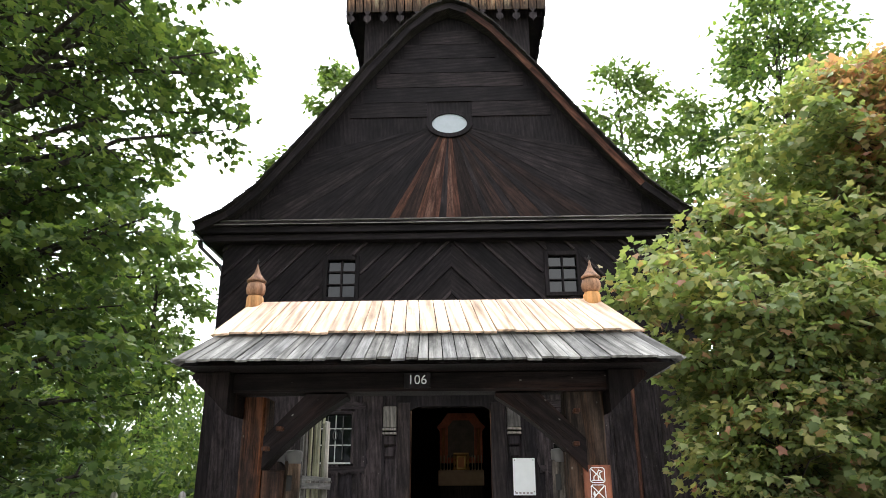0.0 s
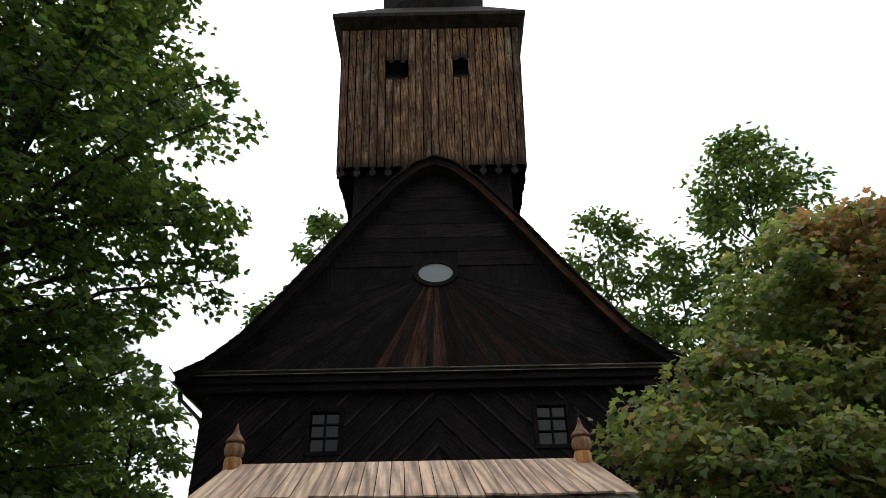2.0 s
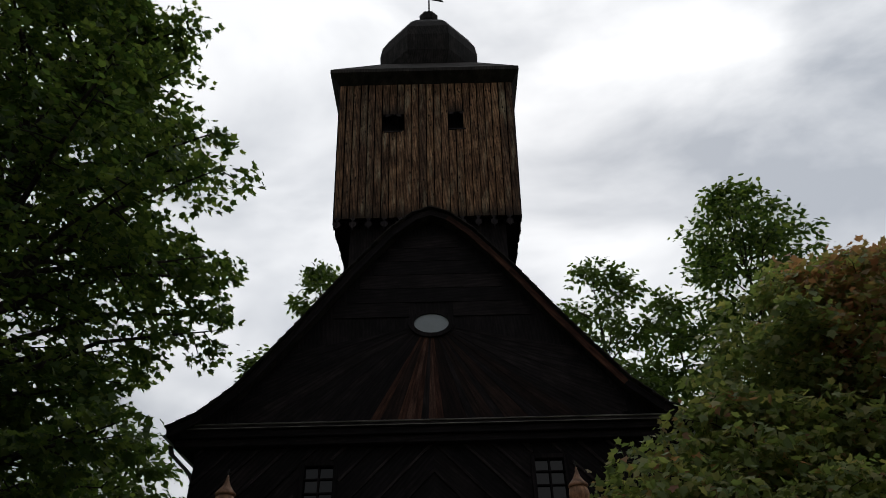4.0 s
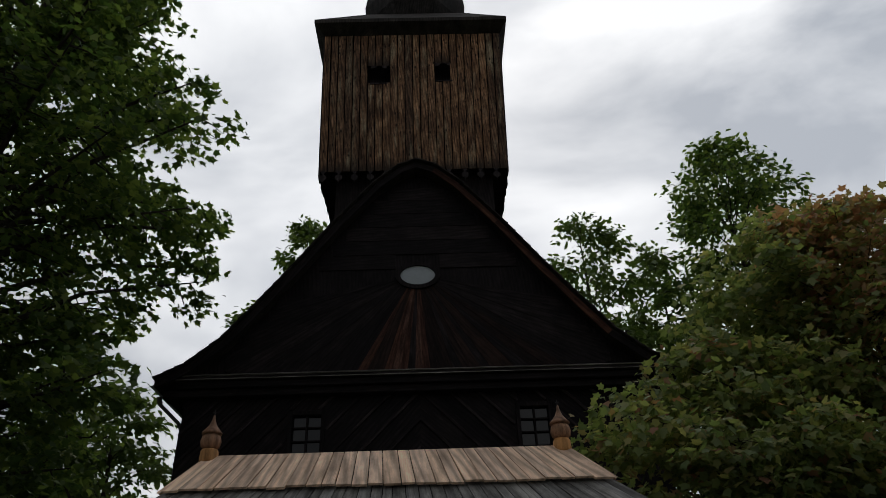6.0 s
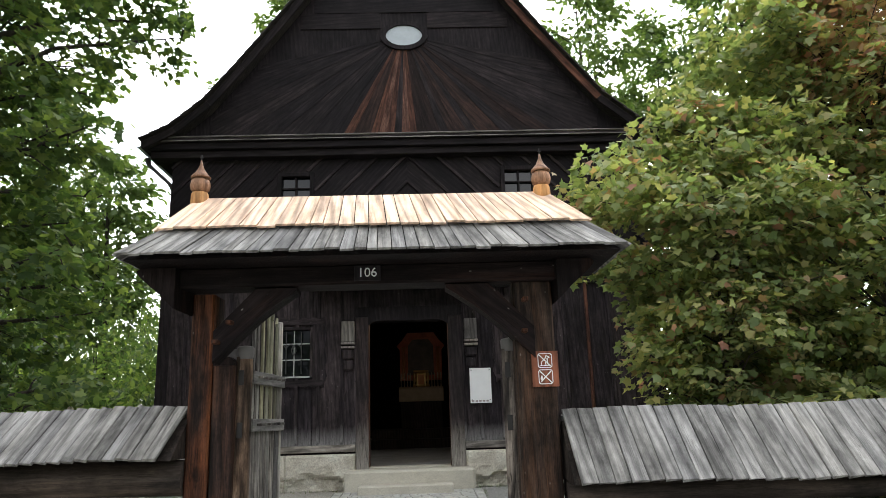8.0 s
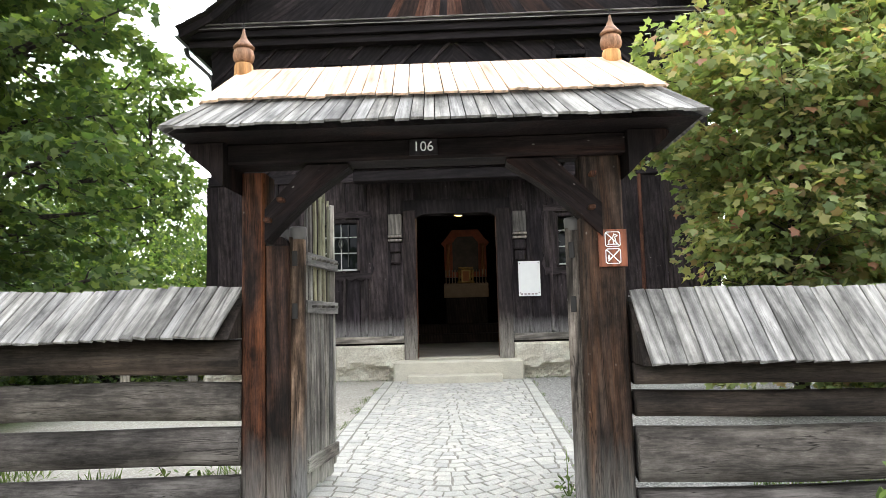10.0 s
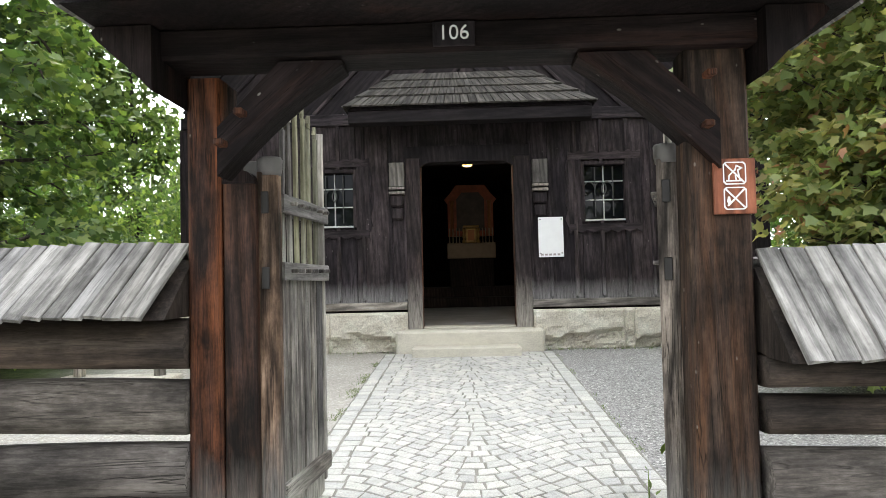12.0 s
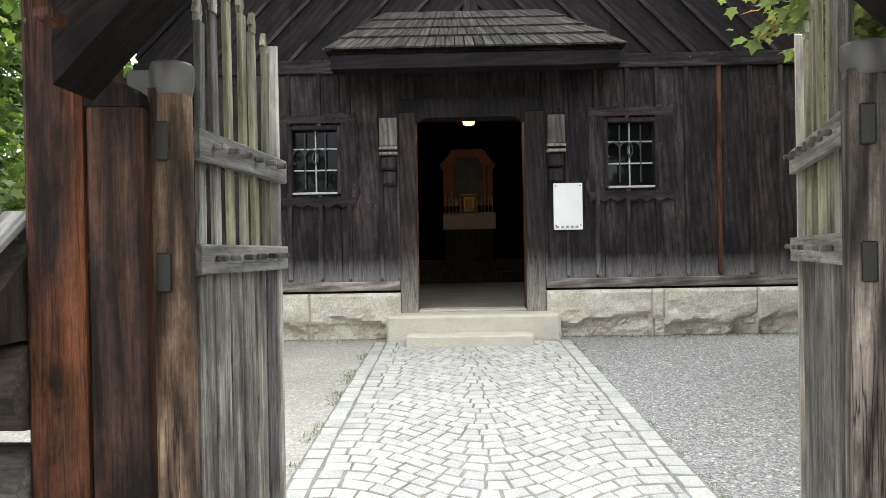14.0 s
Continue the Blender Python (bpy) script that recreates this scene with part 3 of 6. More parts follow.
def ground_build(nt, bsdf):
    co = nt.nodes.new("ShaderNodeTexCoord").outputs["Object"]
    big = noise_node(nt, co, 0.5, 6, 0.65)
    speck = noise_node(nt, co, 70, 5, 0.9)
    pebble = nt.nodes.new("ShaderNodeTexVoronoi")
    pebble.inputs["Scale"].default_value = 62
    nt.links.new(co, pebble.inputs["Vector"])
    gravel = ramp(nt, speck, [(0.34, (0.13, 0.127, 0.12)), (0.5, (0.3, 0.293, 0.278)), (0.66, (0.6, 0.585, 0.555))])
    grain = nt.nodes.new("ShaderNodeSeparateColor")
    nt.links.new(pebble.outputs["Color"], grain.inputs[0])
    gravel = blend(nt, 1.0, gravel, ramp(nt, grain.outputs[0], [(0.0, (0.5, 0.5, 0.5)), (0.6, (0.85, 0.85, 0.85)), (0.93, (1.0, 1.0, 1.0)), (1.0, (1.6, 1.6, 1.58))]), "MULTIPLY")
    earth = ramp(nt, big, [(0.3, (0.36, 0.34, 0.3)), (0.7, (0.5, 0.48, 0.44))])
    earth = blend(nt, 1.0, earth, ramp(nt, speck, [(0.25, (0.7, 0.69, 0.67)), (0.75, (1.15, 1.15, 1.15))]), "MULTIPLY")
    earth = blend(nt, 1.0, earth, ramp(nt, grain.outputs[1], [(0.0, (0.72, 0.71, 0.69)), (0.9, (1.0, 1.0, 1.0)), (1.0, (1.25, 1.25, 1.22))]), "MULTIPLY")
    grass = ramp(nt, noise_node(nt, co, 9, 5, 0.7), [(0.3, (0.03, 0.045, 0.015)), (0.7, (0.08, 0.1, 0.035))])
    sep = nt.nodes.new("ShaderNodeSeparateXYZ")
    nt.links.new(co, sep.inputs[0])

    def wobble(source, lo, hi, amount):
        a = nt.nodes.new("ShaderNodeMath")
        a.operation = "MULTIPLY_ADD"
        nt.links.new(big, a.inputs[0])
        a.inputs[1].default_value = amount
        nt.links.new(source, a.inputs[2])
        r = nt.nodes.new("ShaderNodeMapRange")
        nt.links.new(a.outputs[0], r.inputs["Value"])
        r.inputs["From Min"].default_value, r.inputs["From Max"].default_value = lo, hi
        return r.outputs["Result"]
    col = blend(nt, wobble(sep.outputs["X"], -0.6, 0.6, 0.6), earth, gravel)
    left = wobble(sep.outputs["X"], -3.2, -4.2, 1.6)
    right = wobble(sep.outputs["X"], 5.6, 6.8, 1.6)
    col = blend(nt, left, col, grass)
    col = blend(nt, right, col, grass)
    nt.links.new(col, bsdf.inputs["Base Color"])
    bsdf.inputs["Roughness"].default_value = 0.95
    bsdf.inputs["Specular IOR Level"].default_value = 0.2
    bumped(nt, bsdf, blend(nt, 0.4, pebble.outputs["Distance"], speck), 0.5, 0.012)


GROUND_MAT = material("gravel_earth_and_grass", ground_build)
g_ys = [-400, -40, -5, 0, 3, 4.6, 5.5, 6.9, 8, 9.2, 10, 11, 14, 20, 40, 600]
g_xs = [-400, -40, -10, -5, -2, 0, 2, 5, 10, 40, 400]
tagged(mesh_object("ground", [(x, y, ground_z(y)) for y in g_ys for x in g_xs],
       [(r * len(g_xs) + i, r * len(g_xs) + i + 1, (r + 1) * len(g_xs) + i + 1, (r + 1) * len(g_xs) + i) for r in range(len(g_ys) - 1) for i in range(len(g_xs) - 1)], GROUND_MAT),
       "pale gravel and trodden earth yard with grassy margins", "ground", "", "structure")

# ---- church: walls ----
YF = 11.41
X0, X1 = -3.73, 4.02
MID = 0.12
DOOR = (-0.53, 0.71, 0.0, 2.53)
WIN_R, WIN_L = (1.62, 2.22, 1.69, 2.47), (-1.99, -1.40, 1.68, 2.45)
UP_R, UP_L = (1.71, 2.21, 4.33, 5.0), (-1.96, -1.46, 4.28, 4.96)
HOLES = [DOOR, WIN_R, WIN_L, UP_R, UP_L]
wall_front = holed_wall("wall_front", TAR, X0, X1, 0.0, 5.5, YF, YF + 0.24, HOLES, "tarred black timber church front with vertical and diagonal boards")
# side walls with unseen openings, added to let daylight in towards the altar
for nm, xa in (("wall_west", X0), ("wall_east", X1 - 0.24)):
    side_wall = holed_wall(nm, TAR, YF + 0.24, 25.0, 0.0, 5.5, 0.0, 0.24, [(16.6, 17.7, 1.5, 3.2), (13.4, 14.2, 1.6, 3.0)], "tarred black timber side wall of the church with unseen openings added to light the nave")
    side_wall.matrix_basis = Matrix.Translation((xa + 0.24, 0, 0)) @ Matrix.Rotation(radians(90), 4, "Z")
box_part("wall_back", TAR, None, X0 + 0.24, X1 - 0.24, 24.76, 25.0, 0.0, 5.5, 0, "tarred black timber back wall of the church", "structure", "wall")
box_part("ceiling", INNER_WALL, None, X0 + 0.24, X1 - 0.24, YF + 0.24, 24.76, 3.6, 3.75, 0, "dark boarded ceiling inside the church", "structure", "ceiling")
box_part("floor", INNER_FLOOR, None, X0 + 0.24, X1 - 0.24, YF - 0.02, 24.76, 0.02, 0.30, 0, "worn grey stone floor inside the church", "structure", "floor")


def cut(z0, z1, xa, xb):
    """The stretches of a board from z0 to z1 that are left by the openings it would cross."""
    spans = [(z0, z1)]
    for h in HOLES:
        if xa < h[1] - 0.005 and xb > h[0] + 0.005:
            spans = [s for a, b in spans for s in ((a, min(b, h[2])), (max(a, h[3]), b)) if s[1] - s[0] > 0.03]
    return spans


columns = [X0, -3.36, -3.02, -2.68, -2.33, -1.99, -1.64, -1.40, -1.30, -0.94, -0.73, -0.53, 0.71, 0.93, 1.19, 1.53, 1.62, 1.88, 2.22, 2.55, 2.92, 3.27, 3.62, X1]
for xa, xb in zip(columns, columns[1:]):
    for za, zb in cut(0.66, 3.05, xa, xb):
        plank("board", wall_front, ((xa + xb) / 2, YF - 0.014, za), ((xa + xb) / 2, YF - 0.014, zb), xb - xa - 0.006, 0.026, TAR_FOOT if za < 0.7 else TAR_GREY)
for x in [c for c in columns[1:-1] if c not in (-1.40, 1.62)]:
    for za, zb in cut(0.70, 3.05, x - 0.02, x + 0.02):
        if not (DOOR[0] - 0.05 < x < DOOR[1] + 0.05):
            red = abs(x - 2.92) < 0.01
            plank("batten", wall_front, (x, YF - 0.048, za), (x, YF - 0.048, zb), 0.05, 0.042, RED_BOARD if red else TAR_FOOT if za < 0.75 else TAR_GREY, ragged=0.008)
rail("trim", SILL, wall_front, X0 - 0.03, -0.735, YF - 0.075, YF - 0.001, 0.56, 0.665, "bleached grey sill board")
rail("trim", SILL, wall_front, 0.935, X1 + 0.03, YF - 0.075, YF - 0.001, 0.56, 0.665, "bleached grey sill board")
rail("beam", TAR_GREY, wall_front, X0 - 0.03, X1 + 0.03, YF - 0.075, YF - 0.001, 3.05, 3.21)

# diagonal boards and battens in a chevron over the middle
zone = (3.212, 5.42)
for side in (-1, 1):
    for i in range(-6, 16):
        c0 = 0.46 * i - 0.22
        edge = X1 if side > 0 else X0
        for xa, xb, za, zb in ((min(MID, edge), max(MID, edge), zone[0], zone[1]),):
            strip = [(xa, za), (xb, za), (xb, zb), (xa, zb)]
            base = side * MID + zone[0] + c0
            strip = clip_half(strip, side, 1, base) if strip else strip
            strip = clip_half(strip, -side, -1, -(base + 0.454)) if strip else strip
            pieces = [strip] if len(strip) > 2 else []
            hole = UP_R if side > 0 else UP_L
            out = []
            for p in pieces:
                out.append(clip_half(p, -1, 0, -hole[0]))
                out.append(clip_half(p, 1, 0, hole[1]))
                middle = clip_half(clip_half(p, 1, 0, hole[0]), -1, 0, -hole[1])
                out.append(clip_half(middle, 0, -1, -hole[2]) if middle else [])
                out.append(clip_half(middle, 0, 1, hole[3]) if middle else [])
            for p in out:
                if len(p) > 2 and max(a for a, _ in p) - min(a for a, _ in p) > 0.02:
                    slab_part("board", p, YF - 0.026, YF - 0.002, TAR, wall_front, (-side, 1))
        # batten on the joint
        x_low, z_low = MID + side * c0, zone[0]
        if c0 < 0:
            continue
        rise = min(zone[1] - z_low, c0)
        if x_low * side > edge * side:
            over = (x_low - edge) * side
            x_low, z_low, rise = edge, z_low + over, rise - over
        if rise > 0.15:
            p0, p1 = (x_low, YF - 0.045, z_low), (x_low - side * rise, YF - 0.045, z_low + rise)
            hole = UP_R if side > 0 else UP_L
            spans, steps = [], 40
            inside = [hole[0] - 0.06 < p0[0] + (p1[0] - p0[0]) * k / steps < hole[1] + 0.06 and hole[2] - 0.06 < p0[2] + (p1[2] - p0[2]) * k / steps < hole[3] + 0.06 for k in range(steps + 1)]
            start = None
            for k in range(steps + 1):
                if not inside[k] and start is None:
                    start = k
                if start is not None and (inside[k] or k == steps):
                    spans.append((start / steps, (k if not inside[k] else k - 1) / steps))
                    start = None
            for a, b in spans:
                if b - a > 0.06:
                    q = lambda f: Vector(p0).lerp(Vector(p1), f)
                    plank("batten", wall_front, q(a), q(b), 0.045, 0.036, TAR_GREY)
box_part("corner_post", TAR, wall_front, X0 - 0.06, X0 + 0.12, YF - 0.05, YF - 0.001, 0.66, 3.05, 0.01)
box_part("corner_post", TAR, wall_front, X1 - 0.12, X1 + 0.06, YF - 0.05, YF - 0.001, 0.66, 3.05, 0.01)

# cornice under the gable
cornice = thing("cornice", "black moulded timber cornice with a pale weathered upper edge", "cornice", (0, 0, 0), "", "structure")
rail("moulding", TAR, cornice, X0 - 0.38, X1 + 0.30, 11.12, YF + 0.1, 5.36, 5.47)
rail("moulding", TAR_GREY, cornice, X0 - 0.42, X1 + 0.34, 11.06, YF + 0.1, 5.472, 5.53)
rail("drip_edge", LEAF_RAIL, cornice, X0 - 0.34, X1 + 0.30, 11.035, 11.2, 5.533, 5.556, "pale weathered drip edge")
rail("drip_edge", LEAF_RAIL, cornice, X0 - 0.36, X1 + 0.32, 11.05, 11.058, 5.476, 5.49, "pale weathered drip edge")
rail("moulding", TAR, cornice, X0 - 0.30, X1 + 0.22, 11.2, YF + 0.1, 5.24, 5.358)

# gable
HALF = [(5.53, 3.98), (5.72, 3.6), (6.1, 3.18), (6.7, 2.66), (7.5, 2.05), (8.3, 1.46), (9.16, 0.76), (9.5, 0.36), (9.64, 0.0)]
gable_outline = [(MID - w, z) for z, w in HALF] + [(MID + w, z) for z, w in reversed(HALF[:-1])]
gable = slab_part("wall_gable", gable_outline, 11.26, 11.40, TAR, None)
tagged(gable, "tarred black gable boarded round an oval window", "wall", "", "structure")


def gable_half(z):
    for (za, wa), (zb, wb) in zip(HALF, HALF[1:]):
        if z <= zb:
            return wa + (wb - wa) * (z - za) / (zb - za)
    return 0.0


base_inv = gable.matrix_basis.inverted()


def gable_piece(poly, mat, grain, y0, y1, name="board"):
    ob = slab_part(name, poly, y0, y1, mat, None, grain)
    ob.parent = gable
    ob.matrix_basis = base_inv @ ob.matrix_basis
    return ob


OC = (0.11, 7.39)
for i in range(39):
    a0, a1 = radians(-78 + 156 * i / 39), radians(-78 + 156 * (i + 1) / 39)
    r1 = 1.82
    tip = lambda a: (OC[0] + math.tan(a) * r1 if abs(math.tan(a) * r1) < 3.2 else OC[0] + math.copysign(3.2, a), OC[1] - r1 if abs(math.tan(a) * r1) < 3.2 else OC[1] - 3.2 / abs(math.tan(a)))
    near = lambda a: (OC[0] + 0.36 * math.sin(a), OC[1] - 0.25 * math.cos(a))
    poly = [near(a0), tip(a0), tip(a1), near(a1)]
    mid = (a0 + a1) / 2
    for sgn in (-1, 1):
        poly = clip_half(poly, -sgn * 1.0, -0.82, -(sgn * MID + 2.96 + 0.82 * 6.2)) if len(poly) > 2 else poly
    if len(poly) > 2:
        deg = math.degrees(mid)
        fan_mat = {12: RED_BOARD, 15: RED_BOARD, 16: RED_WORN, 17: RED_BOARD, 19: RED_WORN, 20: RED_BOARD, 21: RED_DIM, 23: RED_DIM}.get(i, RED_DIM if -26 < deg < 60 and i % 3 else TAR)
        gable_piece(poly, fan_mat, (math.sin(mid), -math.cos(mid)), 11.232 + 0.006 * (i % 2), 11.258)
z = 7.55
while z < 9.4:
    w = min(gable_half(z), gable_half(z + 0.3)) - 0.02
    if w > 0.1:
        for xa, xb in (((MID - w), OC[0] - 0.4), (OC[0] + 0.4, MID + w)) if z < 7.7 else ((MID - w, MID + w),):
            gable_piece([(xa, z), (xb, z), (xb, z + 0.29), (xa, z + 0.29)], TAR, (1, 0), 11.236, 11.258)
    z += 0.3
oculus = thing("oval_window", "oval gable window with sky reflection painted on its glass in a dark timber frame", "window", (OC[0], 11.22, OC[1]), "", "structure")
ring_v, ring_f = [], []
for i in range(36):
    a = 2 * math.pi * i / 36
    for rx, rz, y in ((0.31, 0.195, 0.0), (0.40, 0.27, 0.0), (0.40, 0.27, 0.05), (0.31, 0.195, 0.05)):
        ring_v.append((rx * math.cos(a), y - 0.03, rz * math.sin(a)))
for i in range(36):
    j = (i + 1) % 36
    ring_f += [(i * 4 + k, j * 4 + k, j * 4 + (k + 1) % 4, i * 4 + (k + 1) % 4) for k in range(4)]
mesh_object("window_frame", ring_v, ring_f, TAR, oculus)
pane_v = [(0.318 * math.cos(2 * math.pi * i / 36), 0.0, 0.2 * math.sin(2 * math.pi * i / 36)) for i in range(36)] + [(0.318 * math.cos(2 * math.pi * i / 36), 0.012, 0.2 * math.sin(2 * math.pi * i / 36)) for i in range(36)]
# the blue-grey base colour paints the reflected sky onto the pane
PALE_PANE = plain("pane_with_painted_sky", (0.42, 0.46, 0.49), 0.3, vary=0.08)
mesh_object("pane", pane_v, [tuple(range(36)), tuple(range(71, 35, -1))] + [(i, i + 36, (i + 1) % 36 + 36, (i + 1) % 36) for i in range(36)], PALE_PANE, oculus)

# main roof: a bell-cast shell behind the gable
roof = thing("church_roof", "steep dark shingled church roof with flared eaves", "roof", (0, 0, 0), "", "structure")
outer = [(4.24, 5.45), (3.76, 5.69), (3.24, 6.13), (2.72, 6.77), (2.1, 7.57), (1.5, 8.39), (0.78, 9.27), (0.35, 9.64), (0.0, 9.78)]
for side in (-1, 1):
    verts, faces = [], []
    for y in (10.98, 24.9):
        for w, zz in outer:
            verts.append((MID + side * w, y, zz))
        for w, zz in outer:
            verts.append((MID + side * max(0.0, w - 0.02), y, zz - 0.11))
    n = len(outer)
    for k in range(n - 1):
        faces += [(k, k + 1, 2 * n + k + 1, 2 * n + k), (n + k, 3 * n + k, 3 * n + k + 1, n + k + 1), (k, n + k, n + k + 1, k + 1), (2 * n + k, 2 * n + k + 1, 3 * n + k + 1, 3 * n + k)]
    faces.append((0, 2 * n, 3 * n, n))
    ob = mesh_object("slope", verts, faces, ROOF_SHINGLE, roof)
    bm = bmesh.new()
    bm.from_mesh(ob.data)
    bmesh.ops.recalc_face_normals(bm, faces=bm.faces)
    bm.to_mesh(ob.data)
    bm.free()
    # shingle ends along the verge
    for k in range(n - 1):
        a, b = Vector((MID + side * outer[k][0], 10.96, outer[k][1])), Vector((MID + side * outer[k + 1][0], 10.96, outer[k + 1][1]))
        count = max(1, round((b - a).length / 0.2))
        for i in range(count):
            p0, p1 = a.lerp(b, i / count), a.lerp(b, (i + 1.25) / count)
            nrm = Vector((abs((b - a).z) * side, 0, abs((b - a).x))).normalized()
            plank("shingle", roof, p0 + nrm * 0.03, p1 + nrm * 0.012, 0.14, 0.022, ROOF_SHINGLE, nrm, 0.01)
        plank("verge_board", roof, a - nrm * 0.07 + Vector((0, 0.03, 0)), b - nrm * 0.07 + Vector((0, 0.03, 0)), 0.11, 0.03, RED_BOARD if side > 0 and 1 < k < 7 else TAR)
    # gutter along the side eave
    verts, faces = [], []
    for y in (11.0, 24.8):
        for i in range(9):
            a = math.pi * i / 8
            verts.append((MID + side * (4.29 + 0.06 * math.cos(a)), y, 5.43 - 0.06 * math.sin(a)))
    faces = [(i, i + 1, 9 + i + 1, 9 + i) for i in range(8)]
    mesh_object("gutter", verts, faces, PALE_METAL, roof, True)
    if side < 0:
        verts, faces = [], []
        for px_, py_, pz_ in ((-4.2, 11.5, 5.36), (-4.17, 11.5, 5.24), (-3.84, 11.6, 4.93), (-3.8, 11.66, 4.84), (-3.8, 11.7, 0.05)):
            for i in range(8):
                a = math.pi * i / 4
                verts.append((px_ + 0.045 * math.cos(a), py_ + 0.045 * math.sin(a), pz_))
        faces = [(k * 8 + i, k * 8 + (i + 1) % 8, k * 8 + 8 + (i + 1) % 8, k * 8 + 8 + i) for k in range(4) for i in range(8)]
        mesh_object("downpipe", verts, faces, CLAY_TIN, roof, True)["label"] = "dull grey metal downpipe"

# ---- tower ----
tower = thing("bell_tower", "boarded bell tower with hanging carved board ends over the gable", "tower", (0, 0, 0), "", "structure")
TY, TZ0, TZ1, TXA, TXB, TD = 13.0, 11.15, 15.6, -2.14, 2.17, 4.3
box_part("shaft", TAR, tower, -1.78, 1.83, TY + 0.3, TY + TD - 0.3, 7.6, TZ0 + 0.3, 0)
flare = 0.13
tb_holes = ((-1.03, -0.63, 13.90, 14.5), (0.59, 0.99, 13.95, 14.55))
n_b = 24
for i in range(n_b):
    f0, f1 = i / n_b, (i + 1) / n_b
    lo0, hi0 = TXA + (TXB - TXA) * f0, TXA - flare + (TXB - TXA + 2 * flare) * f0
    w = (TXB - TXA) / n_b
    spans = [(TZ0, TZ1)]
    xm = (lo0 + hi0) / 2 + w / 2
    for h in tb_holes:
        if h[0] - 0.02 < xm < h[1] + 0.02:
            spans = [s for a, b in spans for s in ((a, h[2]), (h[3], b))]
    for a, b in spans:
        fx = lambda zz: (lo0 + (hi0 - lo0) * (zz - TZ0) / (TZ1 - TZ0)) + w / 2
        plank("board", tower, (fx(a), TY + rng.uniform(-0.006, 0.006), a), (fx(b), TY + rng.uniform(-0.006, 0.006), b), w - rng.uniform(0.012, 0.026), 0.035, TOWER, ragged=0.004)
        if a == TZ0:
            # carved drop at the board's foot, on every second board
            if i % 2 == 0:
                prof = [(-0.055, 0.02), (-0.05, -0.03), (-0.02, -0.06), (-0.02, -0.085), (-0.075, -0.12), (-0.085, -0.18), (-0.06, -0.23), (-0.015, -0.26), (0, -0.31), (0.015, -0.26), (0.06, -0.23), (0.085, -0.18), (0.075, -0.12), (0.02, -0.085), (0.02, -0.06), (0.05, -0.03), (0.055, 0.02)]
                slab_part("carved_drop", [(fx(a) + x, a + z) for x, z in reversed(prof)], TY - 0.018, TY + 0.014, TAR_GREY, tower)
for side, x in ((-1, TXA), (1, TXB)):
    for i in range(22):
        yy = TY + 0.1 + (TD - 0.2) * i / 21
        plank("board", tower, (x, yy, TZ0 - rng.uniform(0, 0.16)), (x + side * flare, yy, TZ1), TD / 22 - 0.01, 0.035, TAR_GREY, (side, 0, 0), 0.02)
bm = bmesh.new()
box(bm, TXA + 0.03, TXB - 0.03, TY + 0.35, TY + TD, TZ0 + 0.05, TZ1)
part("core", bm, TAR, tower)
for h in tb_holes:
    box_part("sill", TAR_GREY, tower, h[0] - 0.02, h[1] + 0.02, TY - 0.03, TY + 0.02, h[2] - 0.05, h[2], 0.004)
    xm = (h[0] + h[1]) / 2
    slab_part("arch_head", [(h[0], h[3] + 0.02), (h[0], h[3] - 0.09), (xm - 0.1, h[3] - 0.07), (xm - 0.05, h[3] - 0.01), (xm + 0.05, h[3] - 0.01), (xm + 0.1, h[3] - 0.07), (h[1], h[3] - 0.09), (h[1], h[3] + 0.02)][::-1], TY - 0.01, TY + 0.015, TAR_GREY, tower)
# tower eave and helm
ev = [(-2.50, 12.68), (2.47, 12.68), (2.47, TY + TD + 0.35), (-2.50, TY + TD + 0.35)]
inn = [(-1.3, 13.8), (1.45, 13.8), (1.45, 16.5), (-1.3, 16.5)]
verts = [(x, y, 15.78) for x, y in ev] + [(x, y, 15.9) for x, y in ev] + [(x, y, 17.4) for x, y in inn] + [(x, y, 15.6) for x, y in ((TXA - flare, TY), (TXB + flare, TY), (TXB + flare, TY + TD), (TXA - flare, TY + TD))]
faces = [(i, (i + 1) % 4, 4 + (i + 1) % 4, 4 + i) for i in range(4)] + [(4 + i, 4 + (i + 1) % 4, 8 + (i + 1) % 4, 8 + i) for i in range(4)] + [(8, 9, 10, 11)] + [(12 + i, 12 + (i + 1) % 4, (i + 1) % 4, i) for i in range(4)]
mesh_object("skirt_roof", verts, faces, ROOF_SHINGLE, tower)
helm = lathe("helm", [(1.35, 0.0), (1.58, 0.7), (1.62, 1.35), (1.56, 1.8), (1.36, 2.25), (1.02, 2.75), (0.66, 3.2), (0.42, 3.5), (0.28, 3.6), (0.32, 3.75), (0.33, 4.05), (0.2, 4.2), (0.05, 4.35)], ROOF_SHINGLE, tower, 8, (0.07, 15.15, 17.2), "eight-sided bulbous shingled helm", False)
lathe("mast", [(0.03, 0), (0.025, 1.4), (0.05, 1.45), (0.0, 1.55)], IRON, tower, 8, (0.09, 15.15, 21.5))
slab_part("weather_vane", [(0.1, 22.3), (0.6, 22.15), (0.5, 22.32), (0.66, 22.45), (0.1, 22.6)], 15.14, 15.16, IRON, tower)

